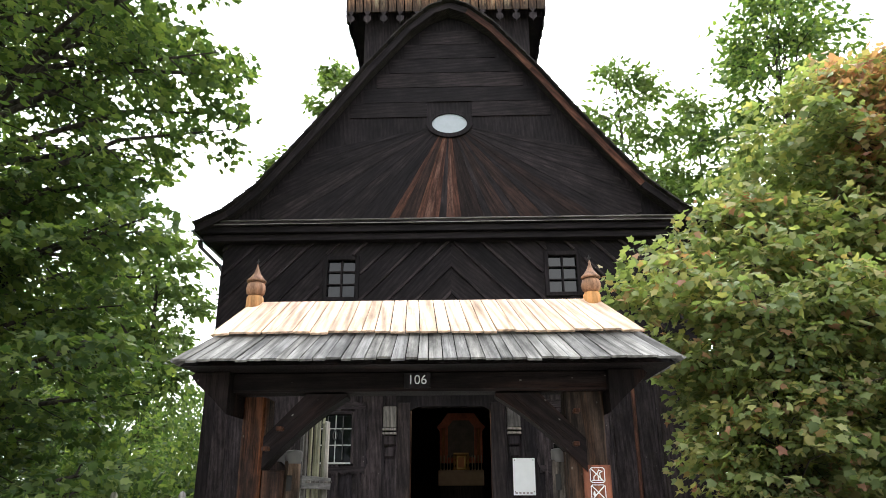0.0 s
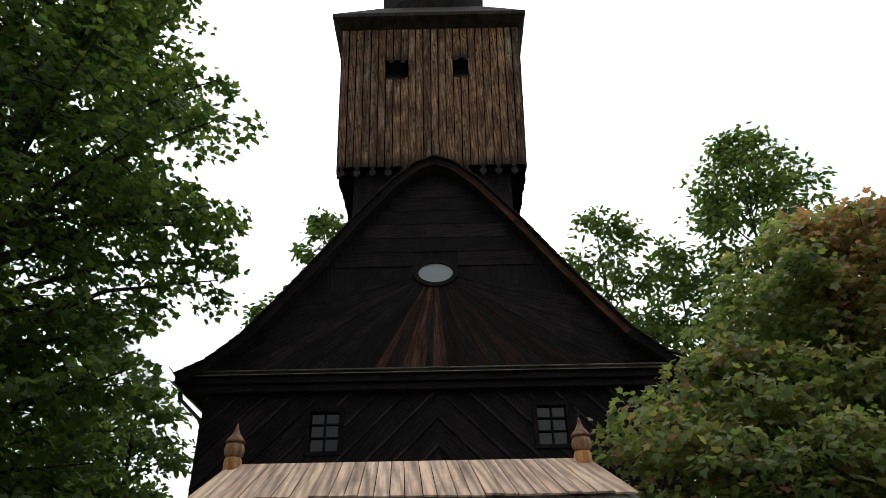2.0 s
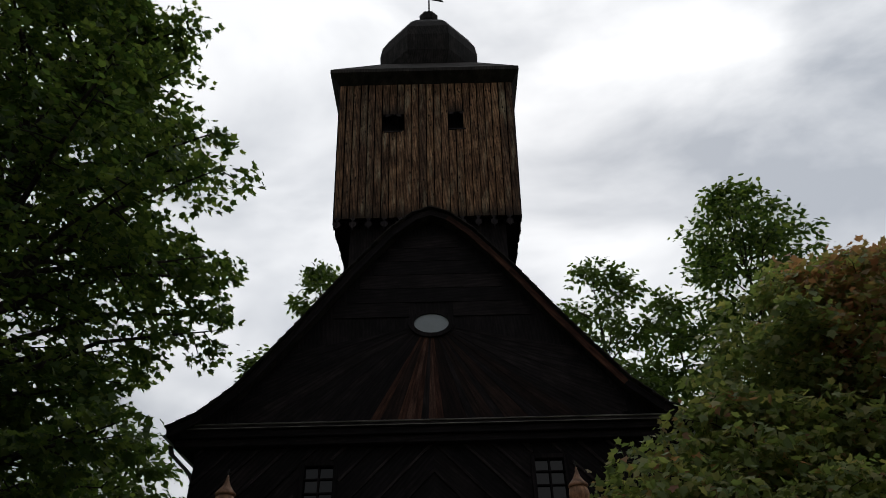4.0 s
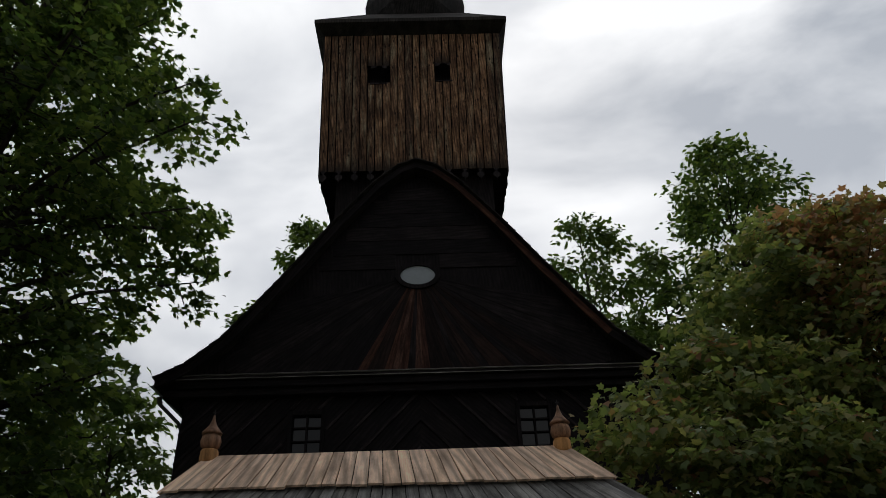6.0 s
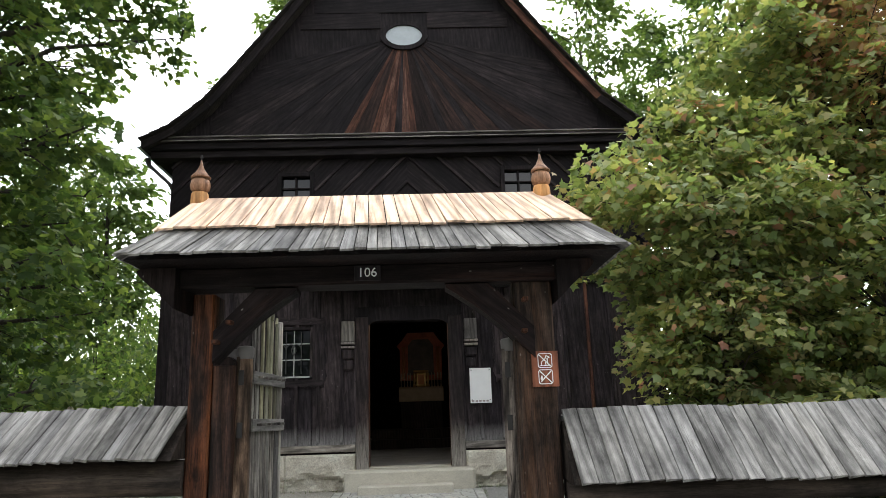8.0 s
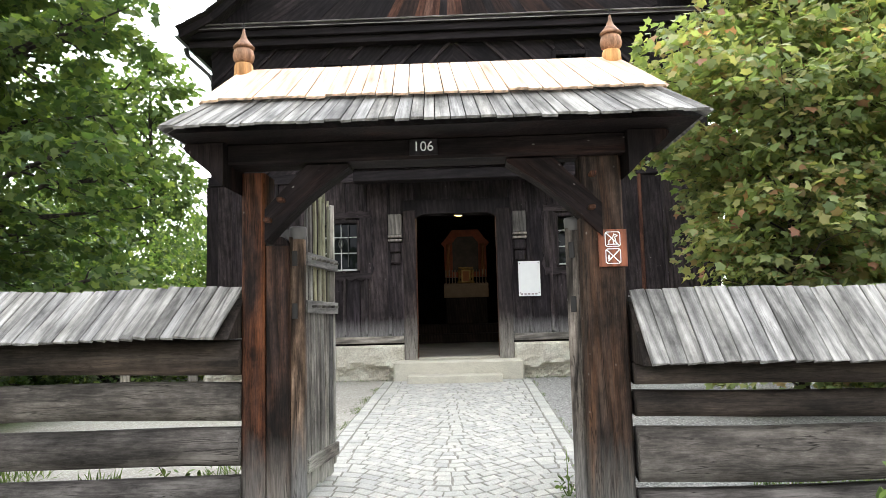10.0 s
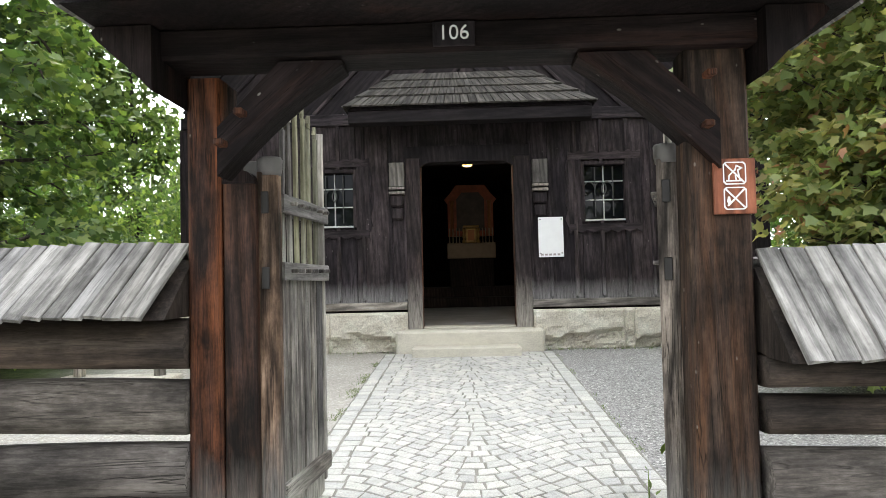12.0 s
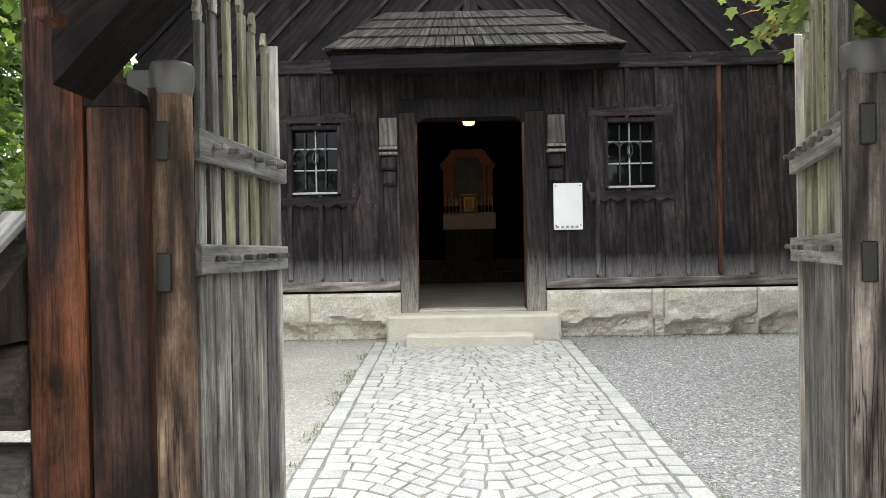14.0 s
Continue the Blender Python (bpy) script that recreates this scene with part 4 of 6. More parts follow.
# ---- plinth, steps, doorway ----
def rough_stone(parent, x0, x1, y0, y1, z0, z1, seed):
    """A split-faced plinth stone with a smooth top margin and a hacked lower edge."""
    bm = bmesh.new()
    nx, nz = max(4, int((x1 - x0) / 0.03)), 18
    cx = (x0 + x1) / 2
    grid = []
    for k in range(nz + 1):
        row = []
        for i in range(nx + 1):
            x, zz = x0 + (x1 - x0) * i / nx, z0 + (z1 - z0) * k / nz
            edge = min(i, nx - i) == 0 or k == nz
            p = Vector((x * 2.6, seed * 7.1, zz * 4.2))
            line = 0.40 + 0.34 * noise.noise(Vector((x * 1.7, seed * 3.7, 0))) + 0.12 * noise.noise(Vector((x * 6.0, seed, 2)))
            flat = 0.10 + 0.018 * noise.noise(p * 2.3) + 0.008 * noise.noise(p * 7.0)
            under = 0.0 + 0.11 * noise.noise(p * 1.3) + 0.07 * noise.noise(p * 3.4) + 0.03 * noise.noise(p * 8.0)
            mixf = min(1.0, max(0.0, (k / nz - line) / 0.09 + 0.5))
            out = 0.07 if edge else flat * mixf + under * (1 - mixf)
            if k == 0:
                out, zz = -0.03, zz + 0.05 * noise.noise(p * 1.4)
            row.append(bm.verts.new((x - cx, y0 - max(-0.03, out), zz)))
        grid.append(row)
    for k in range(nz):
        for i in range(nx):
            bm.faces.new((grid[k][i], grid[k][i + 1], grid[k + 1][i + 1], grid[k + 1][i]))
    back = [[bm.verts.new((v.co.x, y1, v.co.z)) for v in (grid[k][0], grid[k][-1])] for k in (0, nz)]
    bm.faces.new((*grid[nz], back[1][1], back[1][0]))
    bm.faces.new((*reversed([grid[k][0] for k in range(nz + 1)]), back[0][0], back[1][0]))
    bm.faces.new((*[grid[k][-1] for k in range(nz + 1)], back[1][1], back[0][1]))
    ob = part("stone", bm, STONE, parent, "")
    ob.location = (cx, 0, 0)
    return ob


plinth = thing("plinth", "pale sandstone plinth of split-faced blocks under the church wall", "plinth", (0, 0, 0), "", "structure")
for edges in ((X0 - 0.05, -2.85, -1.78, -0.73), (0.93, 2.12, 2.25, 3.30, X1 + 0.05)):
    for i, (a, b) in enumerate(zip(edges, edges[1:])):
        rough_stone(plinth, a + 0.002, b - 0.002, YF - 0.05, YF + 0.1, -0.02, 0.532, i + a)
bm = bmesh.new()
box(bm, -0.87, 1.04, 10.99, YF + 0.1, -0.02, 0.302, 0.03)
tagged(part("upper_step", bm, STEP), "worn pale stone threshold step at the church door", "step", "", "structure")
bm = bmesh.new()
box(bm, -0.64, 0.71, 10.66, 10.986, -0.06, 0.115, 0.012)
tagged(part("lower_step", bm, STEP), "thin pale concrete slab step before the door", "step", "", "structure")

door_1 = thing("door_1", "open black timber church doorway with weathered jambs", "doorway", (0, 0, 0), "", "structure")
for xa, xb in ((-0.73, -0.53), (0.71, 0.93)):
    xm = (xa + xb) / 2
    plank("jamb", door_1, (xm, YF - 0.03, 0.3), (xm, YF - 0.03, 2.58), xb - xa, 0.10, JAMB, chamfer=0.012)
    xi = -0.545 if xa < 0 else 0.725
    plank("stop", door_1, (xi, YF + 0.06, 0.3), (xi, YF + 0.06, 2.5), 0.04, 0.16, RED_BOARD)
slab_part("lintel", [(-0.73, 2.585), (-0.53, 2.585), (-0.53, 2.46), (-0.47, 2.5), (-0.40, 2.525), (0.58, 2.525), (0.65, 2.5), (0.71, 2.46), (0.71, 2.585), (0.93, 2.585), (0.93, 2.74), (-0.73, 2.74)], YF - 0.085, YF + 0.02, TAR, door_1)
box_part("threshold", STEP, door_1, -0.53, 0.71, YF - 0.02, YF + 0.26, 0.302, 0.325, 0.006)


def console(x):
    c = thing("bracket", "carved timber wall bracket with a pale worn face beside the door", "bracket", (x, YF - 0.03, 2.1), "brackets beside the door")
    bm = bmesh.new()
    box(bm, -0.10, 0.10, -0.13, 0.0, 0.10, 0.42, 0.008)
    part("block", bm, BRACKET_GREY, c, "pale grey worn block")
    bm = bmesh.new()
    box(bm, -0.105, 0.105, -0.15, 0.0, 0.06, 0.095, 0.006)
    box(bm, -0.105, 0.105, -0.14, 0.0, 0.0, 0.035, 0.006)
    part("moulding", bm, SILL, c, "pale double moulding")
    bm = bmesh.new()
    box(bm, -0.09, 0.09, -0.10, 0.0, -0.16, -0.004, 0.02)
    box(bm, -0.075, 0.075, -0.07, 0.0, -0.33, -0.17, 0.02)
    part("foot", bm, TAR_GREY, c)
    return c


first = console(-0.84)
copy_thing(first, pose(1.06, YF - 0.03, 2.1))


def scallop(x0, x1, z, depth, up, n):
    """The outline of a carved board with a wavy free edge."""
    pts = [(x0, z), (x1, z)] if not up else [(x1, z), (x0, z)]
    edge = []
    for i in range(n * 6 + 1):
        f = i / (n * 6)
        x = x1 + (x0 - x1) * f if not up else x0 + (x1 - x0) * f
        wave = depth * (0.84 + 0.16 * math.cos(2 * math.pi * n * f))
        edge.append((x, z - wave if not up else z + wave))
    return (pts + edge)


def low_window(name, h, label):
    xa, xb, za, zb = h
    w = thing(name, label, "window", ((xa + xb) / 2, YF, za), "", "structure")
    cx = (xa + xb) / 2

    def rel(ob):
        ob.parent = w
        ob.matrix_basis = Matrix.Translation((-cx, -YF, -za)) @ ob.matrix_basis
        return ob
    # carved surround
    for xm, wd in ((xa - 0.09, 0.17), (xb + 0.09, 0.17)):
        rel(plank("casing", None, (xm, YF - 0.05, za - 0.04), (xm, YF - 0.05, zb + 0.04), wd, 0.03, TAR_GREY))
    rel(slab_part("carved_apron", scallop(xa - 0.18, xb + 0.18, za - 0.04, 0.12, False, 6)[::-1], YF - 0.07, YF - 0.034, TAR_GREY, None, (1, 0)))
    rel(slab_part("carved_head", scallop(xa - 0.18, xb + 0.18, zb + 0.04, 0.12, True, 6)[::-1], YF - 0.07, YF - 0.034, TAR_GREY, None, (1, 0)))
    for sgn, xe in ((-1, xa - 0.175), (1, xb + 0.175)):
        pts = [(xe, za - 0.1), (xe + sgn * 0.05, za + 0.02), (xe + sgn * 0.015, za + 0.15), (xe + sgn * 0.05, za + 0.25), (xe + sgn * 0.012, zb - 0.3), (xe + sgn * 0.045, zb - 0.1), (xe, zb + 0.1)]
        rel(slab_part("carved_side", pts if sgn > 0 else pts[::-1], YF - 0.062, YF - 0.036, TAR_GREY, None))
    # frame, pale inner sash, bars
    for a, b, c, d in ((xa - 0.01, xa + 0.035, za, zb), (xb - 0.035, xb + 0.01, za, zb)):
        rel(box_part("frame", TAR_GREY, None, a, b, YF - 0.075, YF + 0.05, c, d, 0.004))
    for c, d in ((za - 0.005, za + 0.02), (zb - 0.035, zb + 0.01)):
        rel(box_part("frame", FRAME_GREY if c < za else TAR_GREY, None, xa + 0.036, xb - 0.036, YF - 0.07, YF + 0.05, c, d, 0.004))
    for f in (0.02, 0.5, 0.98):
        x = xa + 0.045 + (xb - xa - 0.09) * f
        if 0.1 < f < 0.9:
            rel(box_part("muntin", FRAME_GREY, None, x - 0.0075, x + 0.0075, YF + 0.015, YF + 0.035, za + 0.022, zb - 0.037, 0.002))
    for f in (0.36, 0.68):
        zz = za + (zb - za) * f
        rel(box_part("muntin", FRAME_GREY, None, xa + 0.04, xb - 0.04, YF + 0.012, YF + 0.038, zz - 0.008, zz + 0.008, 0.002))
    rel(box_part("pane", GLASS, None, xa + 0.03, xb - 0.03, YF + 0.04, YF + 0.046, za + 0.03, zb - 0.03, 0))
    # wrought grille with curls
    cu = bpy.data.curves.new("grille", "CURVE")
    cu.dimensions, cu.bevel_depth, cu.bevel_resolution = "3D", 0.009, 1
    zc, zt = za + 0.06, zb - 0.06
    for f in (0.3, 0.7):
        x = xa + (xb - xa) * f
        sp = cu.splines.new("POLY")
        sp.points.add(1)
        sp.points[0].co, sp.points[1].co = (x - cx, -0.01, zc - za, 1), (x - cx, -0.01, zt - za, 1)
    for f, sgn in ((0.3, -1), (0.3, 1), (0.7, -1)):
        sp = cu.splines.new("POLY")
        n = 14
        sp.points.add(n)
        for i in range(n + 1):
            a = 1.35 * math.pi * i / n
            r = 0.075
            sp.points[i].co = (xa + (xb - xa) * f - cx + sgn * (r - r * math.cos(a)), -0.012, (zb - za) * 0.55 + r * math.sin(a) * 1.2, 1)
    gr = new("grille", cu)
    cu.materials.append(GRILLE)
    gr.parent = w
    return w


low_window("window_1", WIN_R, "small barred window with pale muntins in a carved dark surround")
low_window("window_2", WIN_L, "small barred window with pale muntins in a carved dark surround")


def upper_window(name, h, label):
    xa, xb, za, zb = h
    w = thing(name, label, "window", (0, 0, 0), "", "structure")
    box_part("frame", TAR, w, xa - 0.05, xa + 0.02, YF - 0.06, YF + 0.05, za - 0.05, zb + 0.05, 0.006)
    box_part("frame", TAR, w, xb - 0.02, xb + 0.05, YF - 0.06, YF + 0.05, za - 0.05, zb + 0.05, 0.006)
    box_part("frame", TAR, w, xa + 0.021, xb - 0.021, YF - 0.06, YF + 0.05, zb - 0.02, zb + 0.05, 0.006)
    box_part("frame", TAR, w, xa + 0.021, xb - 0.021, YF - 0.06, YF + 0.05, za - 0.05, za + 0.02, 0.006)
    xm = (xa + xb) / 2
    box_part("muntin", TAR, w, xm - 0.014, xm + 0.014, YF - 0.02, YF + 0.03, za + 0.021, zb - 0.021, 0.003)
    for f in (0.36, 0.68):
        zz = za + (zb - za) * f
        box_part("muntin", TAR, w, xa + 0.021, xb - 0.021, YF - 0.016, YF + 0.026, zz - 0.012, zz + 0.012, 0.003)
    for a, b in ((xa + 0.02, xm), (xm, xb - 0.02)):
        for f0, f1 in ((0, 0.36), (0.36, 0.68), (0.68, 1)):
            p = box_part("pane", SKY_GLASS, w, a, b, YF + 0.03, YF + 0.035, za + (zb - za) * f0, za + (zb - za) * f1, 0)
            p.rotation_euler = (radians(rng.uniform(-1.2, 1.2)), 0, radians(rng.uniform(-1.2, 1.2)))


upper_window("window_3", UP_R, "small dark six-pane upper window")
upper_window("window_4", UP_L, "small six-pane upper window reflecting the sky")

# ---- shingled canopy over the door ----
canopy = thing("door_canopy", "brown-grey shingled canopy over the church door", "canopy", (0, 0, 0))
CE, CT = (-1.45, 1.73, 10.70, 3.13), (-0.86, 0.98, 11.33, 3.72)
bm = bmesh.new()
vs = [bm.verts.new(v) for v in ((CE[0] + 0.05, CE[2] + 0.05, CE[3] - 0.02), (CE[1] - 0.05, CE[2] + 0.05, CE[3] - 0.02), (CE[1] - 0.05, YF - 0.03, CE[3] - 0.02), (CE[0] + 0.05, YF - 0.03, CE[3] - 0.02),
                                (CT[0], CT[2], CT[3] - 0.04), (CT[1], CT[2], CT[3] - 0.04), (CT[1], YF - 0.03, CT[3] - 0.04), (CT[0], YF - 0.03, CT[3] - 0.04))]
for f in ((0, 1, 2, 3), (0, 1, 5, 4), (1, 2, 6, 5), (2, 3, 7, 6), (3, 0, 4, 7), (4, 5, 6, 7)):
    bm.faces.new([vs[i] for i in f])
part("body", bm, TAR, canopy)
courses = 4
for c in range(courses):
    f0, f1 = c / courses, min(1.0, (c + 1.25) / courses)
    ease = lambda f: f ** 0.85
    row = lambda f: (CE[0] + (CT[0] - CE[0]) * f, CE[1] + (CT[1] - CE[1]) * f, CE[2] + (CT[2] - CE[2]) * f, CE[3] + (CT[3] - CE[3]) * ease(f) - 0.03 * math.sin(math.pi * f))
    a0, b0, y0, z0 = row(f0)
    a1, b1, y1, z1 = row(f1)
    n = 30 - 3 * c
    tilt = Vector((0, -(z1 - z0), y1 - y0)).normalized()
    for i in range(n):
        u0, u1 = i / n + 0.0018, (i + 1) / n - 0.0018
        drop = rng.uniform(0, 0.014)
        shingle("shingle", canopy, ((a0 + (b0 - a0) * u0, y0 - drop, z0 + 0.014), (a0 + (b0 - a0) * u1, y0 - drop * rng.uniform(0.6, 1.2), z0 + 0.014), (a1 + (b1 - a1) * u1, y1, z1), (a1 + (b1 - a1) * u0, y1, z1)), tilt, 0.022, PORCH_SHINGLE)
    for side in (0, 1):
        e0, e1 = (a0, a1) if side == 0 else (b0, b1)
        sx = -1 if side == 0 else 1
        nrm = Vector((sx * (z1 - z0), 0, abs(e1 - e0))).normalized()
        for i in range(5):
            f0, f1 = i / 5 + 0.004, (i + 1) / 5 - 0.004
            back = YF - 0.04
            shingle("shingle", canopy, ((e0, y0 + (back - y0) * f0, z0 + 0.012), (e0, y0 + (back - y0) * f1, z0 + 0.012), (e1, y1 + (back - y1) * f1, z1), (e1, y1 + (back - y1) * f0, z1)), nrm, 0.022, PORCH_SHINGLE)
slab_part("ridge_board", [(0.03, 3.68), (0.21, 3.68), (0.16, 4.2), (0.08, 4.2)], YF - 0.1, YF - 0.05, TAR_GREY, canopy)
rail("header_beam", TAR, canopy, CE[0] + 0.06, CE[1] - 0.06, 10.76, 10.98, 2.95, 3.105)
box_part("soffit", TAR, canopy, CE[0] + 0.1, CE[1] - 0.1, 10.985, YF - 0.09, 3.03, 3.1, 0.004)
notice = thing("notice", "white printed notice sheet in a thin frame on the wall", "notice", (1.19, YF - 0.075, 1.22))
bm = bmesh.new()
box(bm, -0.165, 0.165, -0.012, 0.0, 0.0, 0.53, 0.004)
sheet = part("sheet", bm, PAPER, notice)
for i in range(5):
    bm = bmesh.new()
    box(bm, -0.14 + 0.055 * i, -0.105 + 0.055 * i, -0.0145, -0.0125, 0.02, 0.045)
    part("print", bm, INK, sheet, "small faded printed marks")
for xx, zz in ((-0.14, 0.05), (0.14, 0.05), (-0.14, 0.5), (0.14, 0.5)):
    bm = bmesh.new()
    box(bm, xx - 0.007, xx + 0.007, -0.017, -0.0125, zz - 0.007, zz + 0.007, 0.002)
    part("screw", bm, IRON, sheet)

# ---- inside the church: altar and lamp ----
altar = thing("altar", "altar with white linen, candles and a dim red altarpiece", "altar", (0.22, 18.2, 0.3))
def rel_box(name, mat, parent, *b, bevel=0.006, label=""):
    bm = bmesh.new()
    box(bm, *b, bevel)
    return part(name, bm, mat, parent, label)
# steps and table take dark boards: the dimness indoors is put into their colour
rel_box("altar_step", INNER_WALL, altar, -1.5, 1.5, -0.9, 0.8, 0.0, 0.21)
rel_box("altar_step", INNER_WALL, altar, -1.2, 1.2, -0.55, 0.8, 0.212, 0.43)
rel_box("table", INNER_WALL, altar, -0.5, 0.5, -0.2, 0.5, 0.432, 1.4)
rel_box("altar_cloth", CLOTH, altar, -0.55, 0.55, -0.24, 0.5, 1.402, 1.43, label="white linen altar cloth")
rel_box("cloth_front", CLOTH, altar, -0.55, 0.55, -0.245, -0.225, 1.08, 1.4, label="white linen hanging front")
arch = [(-0.54, 1.62), (0.54, 1.62), (0.54, 2.4), (0.62, 2.5), (0.5, 2.62), (0.34, 2.84), (-0.34, 2.84), (-0.5, 2.62), (-0.62, 2.5), (-0.54, 2.4)]
slab_part("retable", arch, 0.42, 0.6, ALTAR_RED, altar)
inner = [(-0.33, 1.75), (0.33, 1.75), (0.33, 2.5), (0.2, 2.66), (-0.2, 2.66), (-0.33, 2.5)]
slab_part("painting", inner, 0.395, 0.418, CANVAS, altar)
for xx in (-0.44, 0.44):
    lathe("column", [(0.06, 0), (0.045, 0.08), (0.045, 0.72), (0.07, 0.8)], ALTAR_GOLD, altar, 10, (xx, 0.37, 1.66))
rel_box("tabernacle", GOLD, altar, -0.13, 0.13, 0.05, 0.36, 1.44, 1.8, bevel=0.03, label="gilded tabernacle")
rel_box("tabernacle_cornice", GOLD, altar, -0.19, 0.19, 0.03, 0.36, 1.802, 1.85, bevel=0.015)
rel_box("tabernacle_door", ALTAR_GOLD, altar, -0.075, 0.075, 0.03, 0.048, 1.5, 1.74, bevel=0.008)
for xx in (-0.17, 0.17):
    lathe("scroll", [(0.035, 0), (0.05, 0.03), (0.022, 0.1), (0.04, 0.17), (0.02, 0.25), (0.045, 0.32), (0.03, 0.355)], GOLD, altar, 10, (xx, 0.14, 1.44))
for xx in (-0.5, -0.42, -0.34, -0.27, 0.27, 0.34, 0.42, 0.5):
    lathe("candle", [(0.03, 0), (0.012, 0.03), (0.012, 0.16), (0.014, 0.17), (0.014, 0.34), (0.0, 0.35)], CLOTH, altar, 8, (xx, 0.05, 1.44))
lantern = thing("ceiling_lamp", "small lit ceiling lamp of brass and warm glass inside the doorway", "lamp", (0.12, 13.0, 2.71))
lathe("shade", [(0.03, 0.0), (0.075, 0.012), (0.09, 0.06)], LAMP_GLOW, lantern, 12, (0, 0, 0), "glowing amber glass")
lathe("cap", [(0.1, 0.062), (0.1, 0.07), (0.03, 0.1), (0.02, 0.88)], IRON, lantern, 12)

lamp_light = new("lamp_light", bpy.data.lights.new("lamp_light", "POINT"))
lamp_light.data.energy, lamp_light.data.color, lamp_light.data.shadow_soft_size = 9.0, (1.0, 0.72, 0.45), 0.05
lamp_light.location = (0.12, 13.0, 2.63)

# ---- gate ----
gate = thing("roofed_gate", "dark timber gate frame with braces under a shingled roof", "gate", (0, 0, 0))
GY = 4.95


def timber(name, parent, p0, p1, width, thick, mat, front=(0, -1, 0), label=""):
    return plank(name, parent, p0, p1, width, thick, mat, front, 0.0, 1.0, label, None, 0.014)


gz = ground_z(GY)
timber("post", gate, (-1.125, GY + 0.27, gz - 0.05), (-1.125, GY + 0.27, 1.915), 0.15, 0.24, POST)
timber("jamb_post", gate, (-0.974, GY + 0.275, gz - 0.05), (-0.974, GY + 0.275, 1.44), 0.146, 0.23, JAMB_POST)
slab_part("jamb_head", [(-1.047, 1.442), (-0.901, 1.442), (-0.907, 1.47), (-0.935, 1.495), (-0.974, 1.503), (-1.013, 1.495), (-1.041, 1.47)], GY + 0.16, GY + 0.39, BRACE, gate)
timber("post", gate, (1.067, GY + 0.037, gz - 0.05), (1.067, GY + 0.037, 1.915), 0.254, 0.15, RIGHT_POST)
timber("tie_beam", gate, (-1.195, GY, 1.98), (1.215, GY, 1.98), 0.128, 0.24, BRACE)
rail("wall_plate", BRACE, gate, -1.21, 1.23, GY - 0.19, GY + 0.19, 2.046, 2.12)


def curved_brace(xp, xb, z0, z1, sgn):
    """A broad knee brace from the post to the beam with a hollowed lower edge."""
    n, low, high = 8, [], []
    for i in range(n + 1):
        f = i / n
        x = xp + (xb - xp) * f
        zz = z0 + (z1 - z0) * f
        low.append((x, zz + 0.035 * math.sin(math.pi * f)))
    high = [(xb, z1 + 0.02), (xb - (xb - xp) * 0.5, z1 + 0.02), (xp, z0 + 0.2)]
    poly = low + high
    area = sum(p[0] * q[1] - q[0] * p[1] for p, q in zip(poly, poly[1:] + poly[:1]))
    return slab_part("brace", poly if area > 0 else poly[::-1], GY - 0.085, GY + 0.085, BRACE, gate, (xb - xp, z1 - z0))


curved_brace(-0.98, -0.46, 1.44, 1.885, 1)
curved_brace(1.06, 0.5, 1.42, 1.885, -1)
for x, zz in ((-0.94, 1.56), (-0.86, 1.68), (0.985, 1.58), (1.0, 1.78)):
    bm = bmesh.new()
    box(bm, x - 0.02, x + 0.02, GY - 0.19, GY - 0.12, zz - 0.012, zz + 0.016, 0.006)
    part("peg", bm, POST, gate)

# curved soffit ends under the eave
for sgn, xe in ((-1, -1.198), (1, 1.207)):
    pts = [(xe, 1.77), (xe + sgn * 0.03, 1.80), (xe + sgn * 0.09, 1.86), (xe + sgn * 0.16, 1.92), (xe + sgn * 0.22, 1.975), (xe + sgn * 0.245, 2.01), (xe + sgn * 0.22, 2.03), (xe, 2.032)]
    slab_part("shaped_bracket", pts if sgn > 0 else pts[::-1], GY - 0.2, GY + 0.2, BRACE, gate)

# gate roof: two courses of shingles, hipped, flared
R_RIDGE, R_MID, R_EAVE = (-1.14, 1.20, 0.02, 2.53), (-1.27, 1.39, 0.24, 2.262), (-1.45, 1.585, 0.46, 2.058)
bm = bmesh.new()
rows_v = []
for xa, xb, d, zz in (R_EAVE, R_MID, R_RIDGE):
    rows_v.append([bm.verts.new(v) for v in ((xa + 0.02, GY - d + 0.02, zz - 0.025), (xb - 0.02, GY - d + 0.02, zz - 0.025), (xb - 0.02, GY + d - 0.02, zz - 0.025), (xa + 0.02, GY + d - 0.02, zz - 0.025))])
for r0, r1 in zip(rows_v, rows_v[1:]):
    for i in range(4):
        bm.faces.new((r0[i], r0[(i + 1) % 4], r1[(i + 1) % 4], r1[i]))
bm.faces.new(rows_v[-1])
low = [bm.verts.new((x, y, 2.04)) for x, y in ((-1.22, GY - 0.26), (1.24, GY - 0.26), (1.24, GY + 0.26), (-1.22, GY + 0.26))]
for i in range(4):
    bm.faces.new((rows_v[0][i], rows_v[0][(i + 1) % 4], low[(i + 1) % 4], low[i]))
bm.faces.new(low)
part("roof_body", bm, BRACE, gate)


